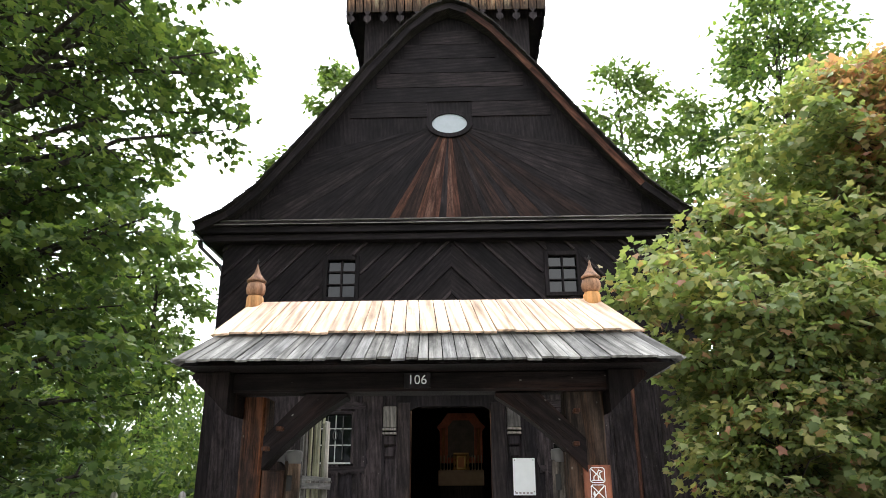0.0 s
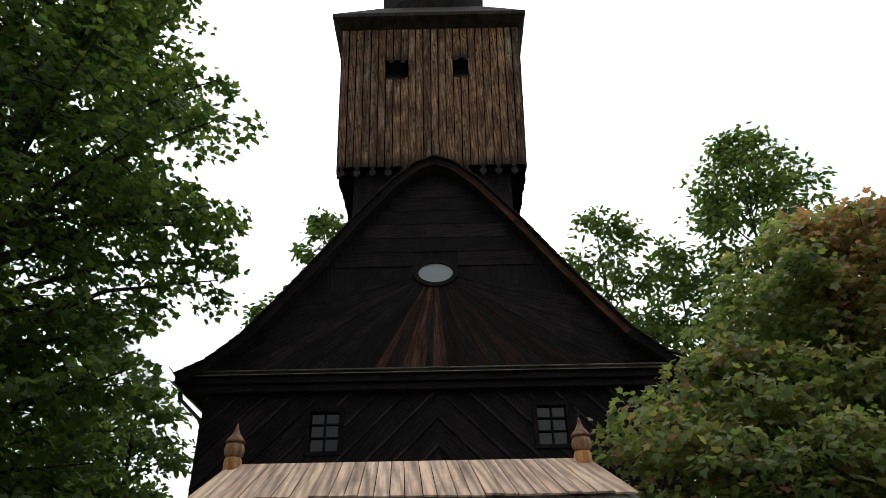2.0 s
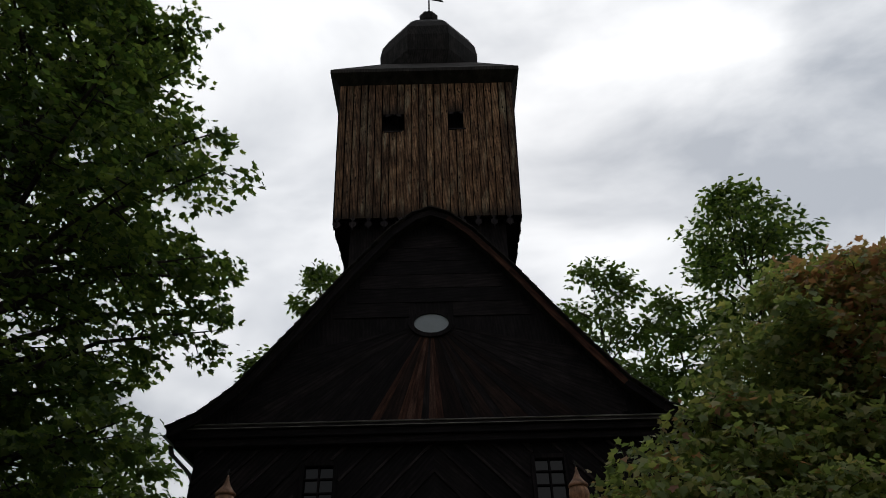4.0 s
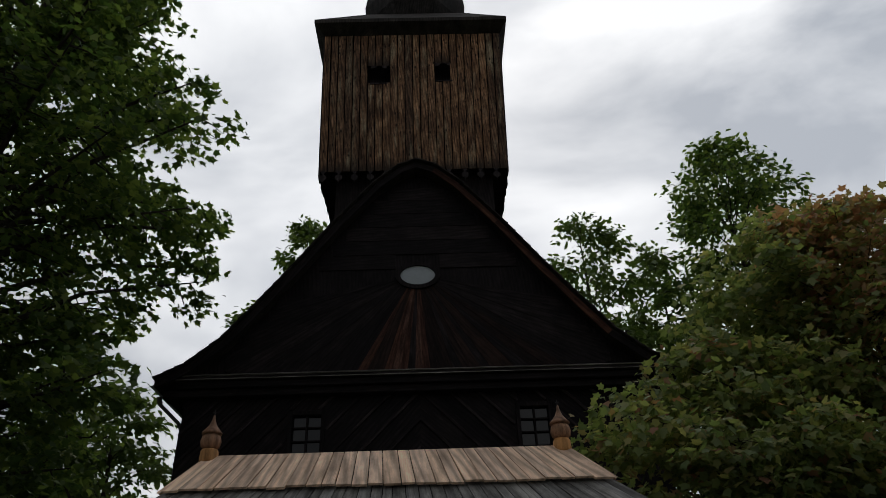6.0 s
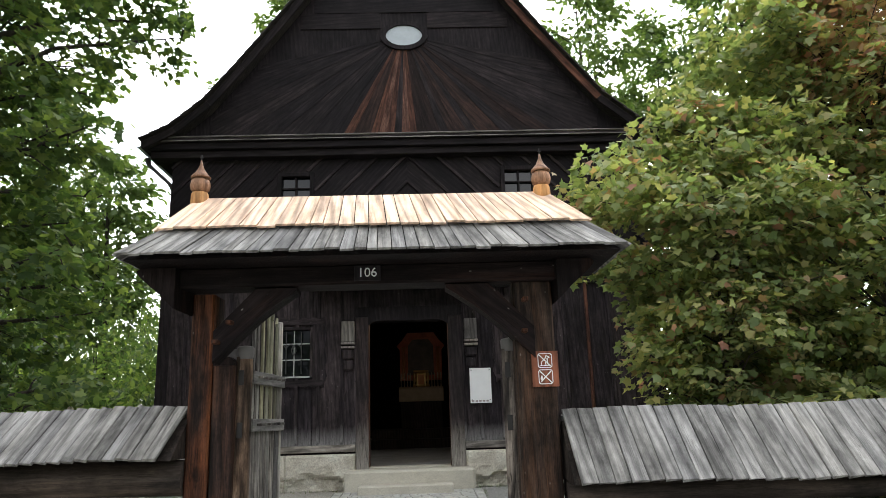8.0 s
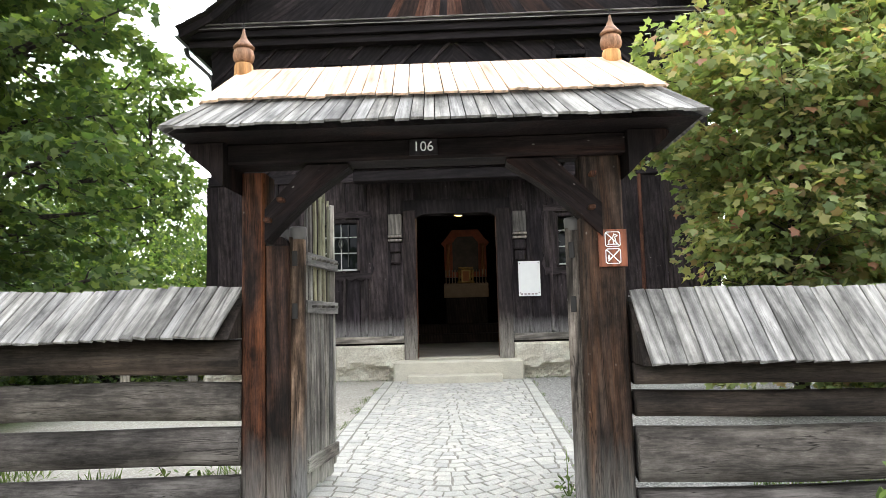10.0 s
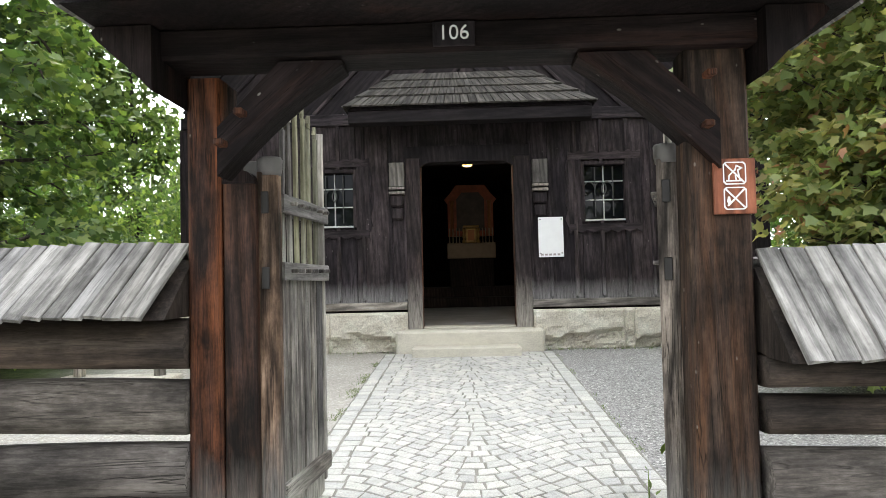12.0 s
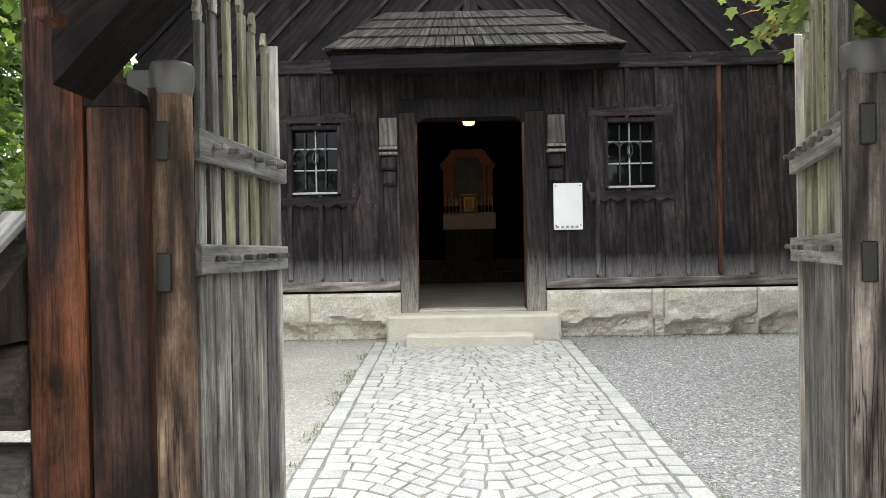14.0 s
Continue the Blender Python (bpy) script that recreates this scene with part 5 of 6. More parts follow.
def shingle_course(lower, upper, mat, n, n_end, overshoot, lift, name):
    def row(corner_low, corner_high, count, nrm):
        (l0, l1), (h0, h1) = corner_low, corner_high
        cuts = [0.0]
        for _ in range(count):
            cuts.append(cuts[-1] + rng.uniform(0.75, 1.25))
        cuts = [c / cuts[-1] for c in cuts]
        for f0, f1 in zip(cuts, cuts[1:]):
            gap = 0.003 / max(0.2, (l1 - l0).length)
            foot = [l0.lerp(l1, f0 + gap), l0.lerp(l1, f1 - gap)]
            head = [h0.lerp(h1, f1 - gap), h0.lerp(h1, f0 + gap)]
            down = (foot[0] - head[1]).normalized() * (overshoot + rng.uniform(0, 0.018))
            up = nrm * (lift + rng.uniform(0, 0.012))
            shingle(name, gate, (foot[0] + down + up, foot[1] + down * rng.uniform(0.85, 1.1) + up, head[0] + nrm * 0.004, head[1] + nrm * 0.004), nrm, 0.016, mat)
    V = Vector
    for sgn in (-1, 1):
        nrm = V((0, sgn * (upper[3] - lower[3]), abs(lower[2] - upper[2]))).normalized()
        row((V((lower[0], GY + sgn * lower[2], lower[3])), V((lower[1], GY + sgn * lower[2], lower[3]))), (V((upper[0], GY + sgn * upper[2], upper[3])), V((upper[1], GY + sgn * upper[2], upper[3]))), n, nrm)
    for end, sx in ((0, -1), (1, 1)):
        nrm = V((sx * (upper[3] - lower[3]), 0, abs(lower[end] - upper[end]))).normalized()
        row((V((lower[end], GY - lower[2], lower[3])), V((lower[end], GY + lower[2], lower[3]))), (V((upper[end], GY - upper[2], upper[3])), V((upper[end], GY + upper[2], upper[3]))), n_end, nrm)


shingle_course(R_EAVE, (R_MID[0] + 0.02, R_MID[1] - 0.02, R_MID[2] - 0.03, R_MID[3] + 0.03), OLD_SHINGLE, 38, 9, 0.015, 0.006, "grey_shingle")
shingle_course((R_MID[0] - 0.01, R_MID[1] + 0.01, R_MID[2] + 0.03, R_MID[3] - 0.005), R_RIDGE, NEW_SHINGLE, 27, 6, 0.015, 0.016, "new_shingle")


def finial(x):
    f = thing("roof_finial", "turned wooden finial with an onion spire on the gate roof", "finial", (x, GY - 0.02, 2.475), "gate roof finials")
    lathe("base", [(0.055, 0.0), (0.06, 0.03), (0.058, 0.09), (0.05, 0.105)], FINIAL_BASE, f, 18, label="orange unweathered wood base")
    lathe("bulb", [(0.042, 0.105), (0.062, 0.125), (0.068, 0.155), (0.06, 0.19), (0.042, 0.205)], FINIAL, f, 18)
    lathe("spire", [(0.066, 0.206), (0.066, 0.216), (0.045, 0.24), (0.026, 0.265), (0.012, 0.30), (0.005, 0.335)], FINIAL, f, 18)
    bm = bmesh.new()
    box(bm, -0.003, 0.003, -0.003, 0.003, 0.33, 0.375)
    box(bm, -0.012, 0.012, -0.003, 0.003, 0.353, 0.359)
    part("spike", bm, IRON, f)
    return f


fin = finial(-1.13)
copy_thing(fin, pose(1.175, GY - 0.02, 2.475))

# house number
plate = box_part("number_plate", TAR, None, -0.085, 0.085, GY - 0.138, GY - 0.122, 1.932, 2.032, 0.003, "dark plate with the house number 106 on the gate beam", "", "number plate")
fc = bpy.data.curves.new("digits", "FONT")
fc.body, fc.size, fc.extrude, fc.align_x, fc.align_y = "106", 0.084, 0.002, "CENTER", "CENTER"
fc.materials.append(WHITE)
num = new("digits", fc)
num.parent = plate
num.matrix_basis = pose(0, -0.009, 0, 90, 0, 0)

# prohibition sign on the gate post
sign = thing("prohibition_sign", "reddish-brown board with two white crossed-out pictograms", "sign", (1.12, GY - 0.042, 1.235))
bm = bmesh.new()
box(bm, -0.085, 0.085, -0.014, 0.0, 0.0, 0.225, 0.003)
sign_panel = part("board", bm, SIGN_BOARD, sign)


def stroke(x0, z0, x1, z1, w):
    d = Vector((x1 - x0, z1 - z0))
    n = Vector((-d.y, d.x)).normalized() * w / 2
    return [(x0 + n.x, z0 + n.y), (x0 - n.x, z0 - n.y), (x1 - n.x, z1 - n.y), (x1 + n.x, z1 + n.y)]


for cz in (0.165, 0.063):
    h, c = 0.046, 0.01
    o = [(-h + c, -h), (h - c, -h), (h, -h + c), (h, h - c), (h - c, h), (-h + c, h), (-h, h - c), (-h, -h + c)]
    verts, faces = [], []
    for s, y in ((1.0, -0.0165), (0.9, -0.0165), (0.9, -0.0145), (1.0, -0.0145)):
        verts += [(x * s, y, cz + zz * s) for x, zz in o]
    for k in range(4):
        for i in range(8):
            j = (i + 1) % 8
            faces.append((k * 8 + i, k * 8 + j, (k + 1) % 4 * 8 + j, (k + 1) % 4 * 8 + i))
    mesh_object("pictogram_border", verts, faces, WHITE, sign_panel)
    strokes = [stroke(-0.036, 0.036, 0.036, -0.036, 0.006)]
    if cz > 0.1:
        shapes = [stroke(*p, 0.0055) for p in ((-0.034, -0.031, 0.028, -0.031), (-0.024, -0.03, -0.022, -0.008), (-0.023, -0.01, 0.002, 0.013), (0.001, 0.01, 0.009, 0.033), (0.007, 0.031, 0.031, 0.02), (0.031, 0.022, 0.013, 0.012), (0.013, 0.014, 0.021, -0.03), (0.003, -0.008, 0.006, -0.03))]
    else:
        shapes = [stroke(-0.03, -0.03, 0.036, 0.036, 0.007), [(-0.034, -0.012), (-0.026, -0.026), (-0.018, -0.012), (-0.022, 0.008), (-0.028, 0.008)]]
    for poly in strokes + shapes:
        area = sum(p[0] * q[1] - q[0] * p[1] for p, q in zip(poly, poly[1:] + poly[:1]))
        slab_part("pictogram", [(x, cz + zz) for x, zz in (poly if area > 0 else poly[::-1])], -0.0175 if poly in strokes else -0.0165, -0.0142, WHITE, sign_panel)

# gate leaves, both swung inwards
def gate_leaf(hinge, free, label, pales_mat, stile_mat):
    h, f = Vector((*hinge, 0)), Vector((*free, 0))
    leaf = thing("gate_leaf", label, "gate leaf", (h.x, h.y, ground_z(h.y)), "gate leaves")
    d = (f - h)
    leaf.rotation_euler = (0, 0, math.atan2(d.y, d.x))
    L, z = d.length, -ground_z(h.y)
    m = Matrix.Translation(leaf.location) @ Matrix.Rotation(math.atan2(d.y, d.x), 4, "Z")
    P = lambda x, y, zz: m @ Vector((x, y, zz + z))
    nrm = m.to_3x3() @ Vector((0, -1, 0))
    leaf.matrix_basis = m
    plank("stile", leaf, P(0.0, 0, 0.02 - z), P(0.0, 0, 1.50), 0.09, 0.09, stile_mat, nrm, chamfer=0.025)
    lathe("collar", [(0.05, 0.0), (0.053, 0.02), (0.056, 0.03), (0.057, 0.075), (0.052, 0.084), (0.02, 0.09)], CLAY_TIN, leaf, 14, (0, 0, 1.485 + z), "grey metal collar on the hinge post")
    n = 6
    tops = [1.80, 1.86, 1.93, 1.92, 1.89, 1.85]
    for i in range(n):
        x = 0.10 + (L - 0.14) * (i + 0.5) / n
        w = (L - 0.14) / n
        wood_p = pales_mat if i >= 2 else LEAF_BOARD
        # closed boards below, spaced pales with pointed heads above
        plank("board", leaf, P(x, rng.uniform(-0.007, 0.007), -0.16), P(x, rng.uniform(-0.004, 0.004), 1.05), w - 0.009, 0.03, LEAF_BOARD, nrm, 0.006)
        pw = w * 0.44
        plank("pale", leaf, P(x, 0, 1.055), P(x, rng.uniform(-0.006, 0.006), tops[i] - 0.07), pw, 0.015, wood_p, nrm, 0.003)
        plank("pale_neck", leaf, P(x, 0, tops[i] - 0.07), P(x, 0, tops[i] - 0.045), pw * 0.72, 0.015, wood_p, nrm, 0.0, 1.0)
        plank("pale_head", leaf, P(x, 0, tops[i] - 0.045), P(x, 0, tops[i]), pw, 0.015, wood_p, nrm, 0.0, 0.35)
    for zz in (1.02, 1.36):
        bm = bmesh.new()
        box(bm, -0.0545, -0.0505, -0.012, 0.024, zz - 0.05 + z, zz + 0.05 + z, 0.003)
        part("iron_plate", bm, IRON, leaf, "dark rusted plate")
    edge = plank("edge_stile", leaf, P(L - 0.015, 0, -0.1), P(L - 0.015, 0, 1.83), 0.03, 0.045, PALE_BOARD, nrm, 0.01, label="pale bleached edge board")
    for zz in (1.05, 1.37):
        held = {}
        for yo in (-0.03, 0.03):
            held[-1 if yo < 0 else 1] = plank("rail", leaf, P(0.06, yo, zz), P(L + 0.01, yo, zz - 0.01), 0.085, 0.026, LEAF_RAIL, nrm)
        for i in range(n):
            x = 0.10 + (L - 0.14) * (i + 0.5) / n
            for sgn in (-1, 1):
                bm = bmesh.new()
                box(bm, x - 0.01, x + 0.01, sgn * 0.044, sgn * 0.078, zz - 0.008 + z, zz + 0.01 + z, 0.004)
                peg = part("wooden_peg", bm, LEAF_BOARD, held[sgn])
                peg.matrix_parent_inverse = held[sgn].matrix_basis.inverted()
        bm = bmesh.new()
        box(bm, L - 0.01, L + 0.035, -0.025, 0.025, zz - 0.014 + z, zz + 0.012 + z, 0.006)
        part("latch_peg", bm, POST, leaf)
    plank("rail", leaf, P(0.06, -0.03, 0.02), P(L, -0.03, 0.01), 0.09, 0.028, LEAF_BOARD, nrm)
    return leaf


gate_leaf((-0.858, 5.21), (-0.785, 5.97), "weathered open gate leaf with greenish pointed pales above boards", MOSSY, STILE)
gate_leaf((0.925, 5.15), (1.175, 5.97), "mossy open gate leaf with a grey hinge stile", MOSSY, GREY_STILE)
for x, y in ((-0.858, 5.21), (0.925, 5.15)):
    bm = bmesh.new()
    sgn = -1 if x < 0 else 1
    box(bm, x, x + sgn * 0.12, y - 0.012, y + 0.012, 1.475, 1.555, 0.005)
    part("hinge_strap", bm, CLAY_TIN, gate, "bent grey metal strap")

# ---- fence: stacked logs under a shingled coping ----
def log(parent, p0, p1, h, t, mat, seed):
    """A hewn log: flattened, waney, tapered a little."""
    a, b = Vector(p0), Vector(p1)
    L = (b - a).length
    n, m = max(6, int(L / 0.35)), 10
    verts, faces = [], []
    for i in range(n + 1):
        f = i / n
        for k in range(m):
            ang = 2 * math.pi * k / m + 0.31
            ca, sa = math.cos(ang), math.sin(ang)
            r = 1 / max(abs(ca) ** 3 + abs(sa) ** 3, 1e-4) ** (1 / 3)
            wob = 1 + 0.10 * noise.noise(Vector((f * L * 1.1, k * 0.6, seed * 3.3)))
            verts.append((ca * r * t / 2 * wob, sa * r * h / 2 * wob + 0.014 * math.sin(f * L * 1.7 + seed), f * L))
    for i in range(n):
        for k in range(m):
            j = (k + 1) % m
            faces.append((i * m + k, i * m + j, (i + 1) * m + j, (i + 1) * m + k))
    faces += [tuple(range(m - 1, -1, -1)), tuple(n * m + k for k in range(m))]
    ob = mesh_object("log", verts, faces, mat, parent, True)
    zd = (b - a).normalized()
    yd = Vector((0, 0, 1))
    xd = yd.cross(zd).normalized()
    M = Matrix((xd, zd.cross(xd), zd)).transposed().to_4x4()
    M.translation = a
    ob.matrix_basis = M
    return ob


def fence(name, x0, x1, layers, eave_z, ridge_z, eave_d, n, label, skew, FY):
    fe = thing(name, label, "fence", (0, 0, 0))
    sgn = 1 if x1 > x0 else -1
    for i, (za, zb, mat, th) in enumerate(layers):
        log(fe, (x0, FY - 0.02, (za + zb) / 2), (x1, FY - 0.02, (za + zb) / 2), zb - za, th, mat, i + x0)
    for k in range(3):
        xp = x0 + (x1 - x0) * (0.42 + 0.29 * k)
        for off in (-0.12, 0.12):
            plank("stake", fe, (xp, FY + off, ground_z(FY) - 0.05), (xp, FY + off, eave_z + 0.02), 0.10, 0.07, LOG_DARK)
    w = abs(x1 - x0) / n
    for side in (-1, 1):
        for i in range(n):
            x = x0 + sgn * w * (i + 0.5)
            wob = 0.008 * math.sin(i * 0.37) + rng.uniform(-0.003, 0.003)
            p0 = Vector((x - (skew * sgn if side < 0 else 0.0), FY + side * (eave_d + rng.uniform(-0.006, 0.006)), eave_z + wob))
            p1 = Vector((x, FY + side * 0.012, ridge_z + wob + (0.03 if side < 0 else 0.0)))
            nrm = Vector((0, side * (ridge_z - eave_z), eave_d)).normalized()
            plank("shingle", fe, p0, p1, w - rng.uniform(0.001, 0.004), 0.018, OLD_SHINGLE, nrm + Vector((rng.uniform(-0.04, 0.04), 0, 0)), 0.005, rng.uniform(0.95, 1.0))
    bm = bmesh.new()
    v = [bm.verts.new(p) for p in ((x0, FY - eave_d + 0.05, eave_z - 0.01), (x0, FY + eave_d - 0.05, eave_z - 0.01), (x0, FY, ridge_z - 0.04), (x1, FY - eave_d + 0.05, eave_z - 0.01), (x1, FY + eave_d - 0.05, eave_z - 0.01), (x1, FY, ridge_z - 0.04))]
    for f in ((0, 1, 2), (3, 5, 4), (0, 3, 4, 1), (1, 4, 5, 2), (2, 5, 3, 0)):
        bm.faces.new([v[i] for i in f])
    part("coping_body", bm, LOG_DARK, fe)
    return fe


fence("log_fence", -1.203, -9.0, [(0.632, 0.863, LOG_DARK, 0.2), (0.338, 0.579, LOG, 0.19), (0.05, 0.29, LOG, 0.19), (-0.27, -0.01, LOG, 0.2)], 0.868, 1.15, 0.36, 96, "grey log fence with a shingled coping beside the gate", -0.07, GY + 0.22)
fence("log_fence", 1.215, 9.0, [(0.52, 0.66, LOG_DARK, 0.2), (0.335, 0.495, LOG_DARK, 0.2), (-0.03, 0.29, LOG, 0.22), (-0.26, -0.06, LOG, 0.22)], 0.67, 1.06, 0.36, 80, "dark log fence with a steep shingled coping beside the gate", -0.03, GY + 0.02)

# ---- paved path ----
PX0, PX1, PY0, PY1 = -1.0, 1.13, 3.4, 10.98
path = thing("paved_path", "path of pale granite setts laid diagonally between edging rows", "pavement", (0, 0, 0), "", "structure")
nrow = 40
bed_v, bed_f = [], []
for i in range(nrow + 1):
    y = PY0 + (PY1 - PY0) * i / nrow
    bed_v += [(PX0 - 0.01, y, ground_z(y) + 0.0155), (PX1 + 0.01, y, ground_z(y) + 0.0155)]
bed_f = [(2 * i, 2 * i + 1, 2 * i + 3, 2 * i + 2) for i in range(nrow)]
mesh_object("joint_bed", bed_v, bed_f, JOINT, path)


def sett_shape(poly):
    """A low cushion over a polygon: rim below, rounded shoulder, worn top."""
    cx, cy = sum(p[0] for p in poly) / len(poly), sum(p[1] for p in poly) / len(poly)
    tilt = (rng.uniform(-0.02, 0.02), rng.uniform(-0.02, 0.02))
    top = rng.uniform(0.0125, 0.0165)
    verts, n = [], len(poly)
    for s, h in ((1.0, -0.01), (0.985, 0.82), (0.9, 1.0)):
        for x, y in poly:
            dx, dy = (x - cx) * s, (y - cy) * s
            verts.append((dx, dy, (h * top if h > 0 else h) + (dx * tilt[0] + dy * tilt[1] if h > 0 else 0)))
    faces = [tuple(2 * n + i for i in range(n))]
    for k in (0, 1):
        faces += [(k * n + i, k * n + (i + 1) % n, (k + 1) * n + (i + 1) % n, (k + 1) * n + i) for i in range(n)]
    return cx, cy, verts, faces


polys = []
edge_w = 0.125
for x in (PX0 + edge_w / 2, PX1 - edge_w / 2):
    y = PY0
    while y < PY1 - 0.05:
        l = rng.uniform(0.12, 0.17)
        y2 = min(y + l, PY1)
        j = lambda: rng.uniform(-0.006, 0.006)
        polys.append([(x - edge_w / 2 + 0.006 + j(), y + 0.006 + j()), (x + edge_w / 2 - 0.006 + j(), y + 0.006 + j()), (x + edge_w / 2 - 0.006 + j(), y2 - 0.006 + j()), (x - edge_w / 2 + 0.006 + j(), y2 - 0.006 + j())])
        y = y2
ix0, ix1 = PX0 + edge_w + 0.006, PX1 - edge_w - 0.006
pmid = (ix0 + ix1) / 2
half = (ix1 - ix0) / 2


def arc(x):
    """Rows sag towards the gate in the middle of the path, in flat segments."""
    f = min(1.0, abs(x - pmid) / half)
    return 0.42 * (0.5 - 0.5 * math.cos(math.pi * min(1.0, f * 1.15)))


rowh = 0.122
tilt_at = lambda x: 0.5 * rowh * (arc(x + 0.02) - arc(x - 0.02)) / 0.04
for r in range(-4, 70):
    x = ix0
    while x < ix1 - 0.03:
        steep = abs(arc(x + 0.05) - arc(x)) / 0.05
        wdt = rng.uniform(0.105, 0.165) / math.sqrt(1 + steep * steep)
        x2 = min(x + wdt, ix1) if ix1 - x - wdt > 0.05 else ix1
        g = 0.0068
        yb = PY0 - 0.45 + r * rowh
        q = [(x + g, yb + arc(x) + g), (x2 - g, yb + arc(x2) + g), (x2 - g - tilt_at(x2), yb + rowh + arc(x2 - tilt_at(x2)) - g), (x + g - tilt_at(x), yb + rowh + arc(x - tilt_at(x)) - g)]
        q = [(a + rng.uniform(-0.006, 0.006), b + rng.uniform(-0.006, 0.006)) for a, b in q]
        x = x2
        q = clip_half(clip_half(clip_half(clip_half(q, 1, 0, ix0), -1, 0, -ix1), 0, 1, PY0), 0, -1, -PY1)
        if len(q) > 2 and abs(sum(a[0] * b[1] - b[0] * a[1] for a, b in zip(q, q[1:] + q[:1]))) / 2 > 0.002:
            polys.append(q)
polys = [p if sum(a[0] * b[1] - b[0] * a[1] for a, b in zip(p, p[1:] + p[:1])) > 0 else p[::-1] for p in polys]
PIECES = []
rest_v, rest_f = [], []
for p in sorted(polys, key=lambda p: abs(sum(q[1] for q in p) / len(p) - 7.35)):
    cx, cy, verts, faces = sett_shape(p)
    zc = ground_z(cy) + 0.006
    slope = (ground_z(cy + 0.05) - ground_z(cy - 0.05)) / 0.1
    if len(PIECES) < 300:
        PIECES.append(((cx, cy, zc), [(a, b, c + b * slope) for a, b, c in verts], faces))
    else:
        o = len(rest_v)
        rest_v += [(cx + a, cy + b, zc + c + b * slope) for a, b, c in verts]
        rest_f += [tuple(o + i for i in f) for f in faces]
tagged(mesh_object("sett_field", rest_v, rest_f, SETT, path), "", "", "", "stuff")

# ---- trees and shrubs ----
MAPLE = np.array([(0, 0), (0.4, 0.08), (0.34, 0.28), (0.56, 0.54), (0.24, 0.6), (0.0, 1.0), (-0.24, 0.6), (-0.56, 0.54), (-0.34, 0.28), (-0.4, 0.08)])
OVAL = np.array([(0, 0), (0.28, 0.35), (0.22, 0.7), (0, 1.0), (-0.22, 0.7), (-0.28, 0.35)])
nrng = np.random.default_rng(11)


def leaf_mesh(name, centres, outward, size, shape, mat, parent, droop=0.5, fold=0.15):
    """Leaves of one shape at the given places, each turned and tilted by chance, hanging outwards."""
    n, k = len(centres), len(shape)
    d = outward + nrng.normal(0, 0.65, (n, 3))
    d[:, 2] -= droop
    d /= np.linalg.norm(d, axis=1, keepdims=True) + 1e-9
    up = np.tile((0.0, 0.0, 1.0), (n, 1)) + nrng.normal(0, 0.45, (n, 3))
    s = np.cross(d, up)
    s /= np.linalg.norm(s, axis=1, keepdims=True) + 1e-9
    nn = np.cross(s, d)
    sz = size * nrng.uniform(0.6, 1.25, (n, 1, 1))
    pts = centres[:, None, :] + sz * (shape[None, :, 0:1] * s[:, None, :] + shape[None, :, 1:2] * d[:, None, :] + fold * (np.abs(shape[None, :, 0:1]) - 0.5 * shape[None, :, 1:2] ** 2) * nn[:, None, :])
    me = bpy.data.meshes.new(name)
    me.vertices.add(n * k)
    me.vertices.foreach_set("co", pts.reshape(-1))
    me.loops.add(n * k)
    me.loops.foreach_set("vertex_index", np.arange(n * k, dtype=np.int32))
    me.polygons.add(n)
    me.polygons.foreach_set("loop_start", np.arange(0, n * k, k, dtype=np.int32))
    me.polygons.foreach_set("loop_total", np.full(n, k, dtype=np.int32))
    me.materials.append(mat)
    me.update(calc_edges=True)
    me.validate()
    ob = new(name, me)
    ob.parent = parent
    return ob


def tube(bm, pts, radii, sides=7):
    rings = []
    for i, p in enumerate(pts):
        a = Vector(pts[max(0, i - 1)])
        b = Vector(pts[min(len(pts) - 1, i + 1)])
        z = (b - a).normalized()
        x = z.orthogonal().normalized()
        y = z.cross(x)
        rings.append([bm.verts.new(Vector(p) + (x * math.cos(2 * math.pi * k / sides) + y * math.sin(2 * math.pi * k / sides)) * radii[i]) for k in range(sides)])
    for r0, r1 in zip(rings, rings[1:]):
        for k in range(sides):
            bm.faces.new((r0[k], r0[(k + 1) % sides], r1[(k + 1) % sides], r1[k]))


def interp(f, table):
    return float(np.interp(f, [p[0] for p in table], [p[1] for p in table]))


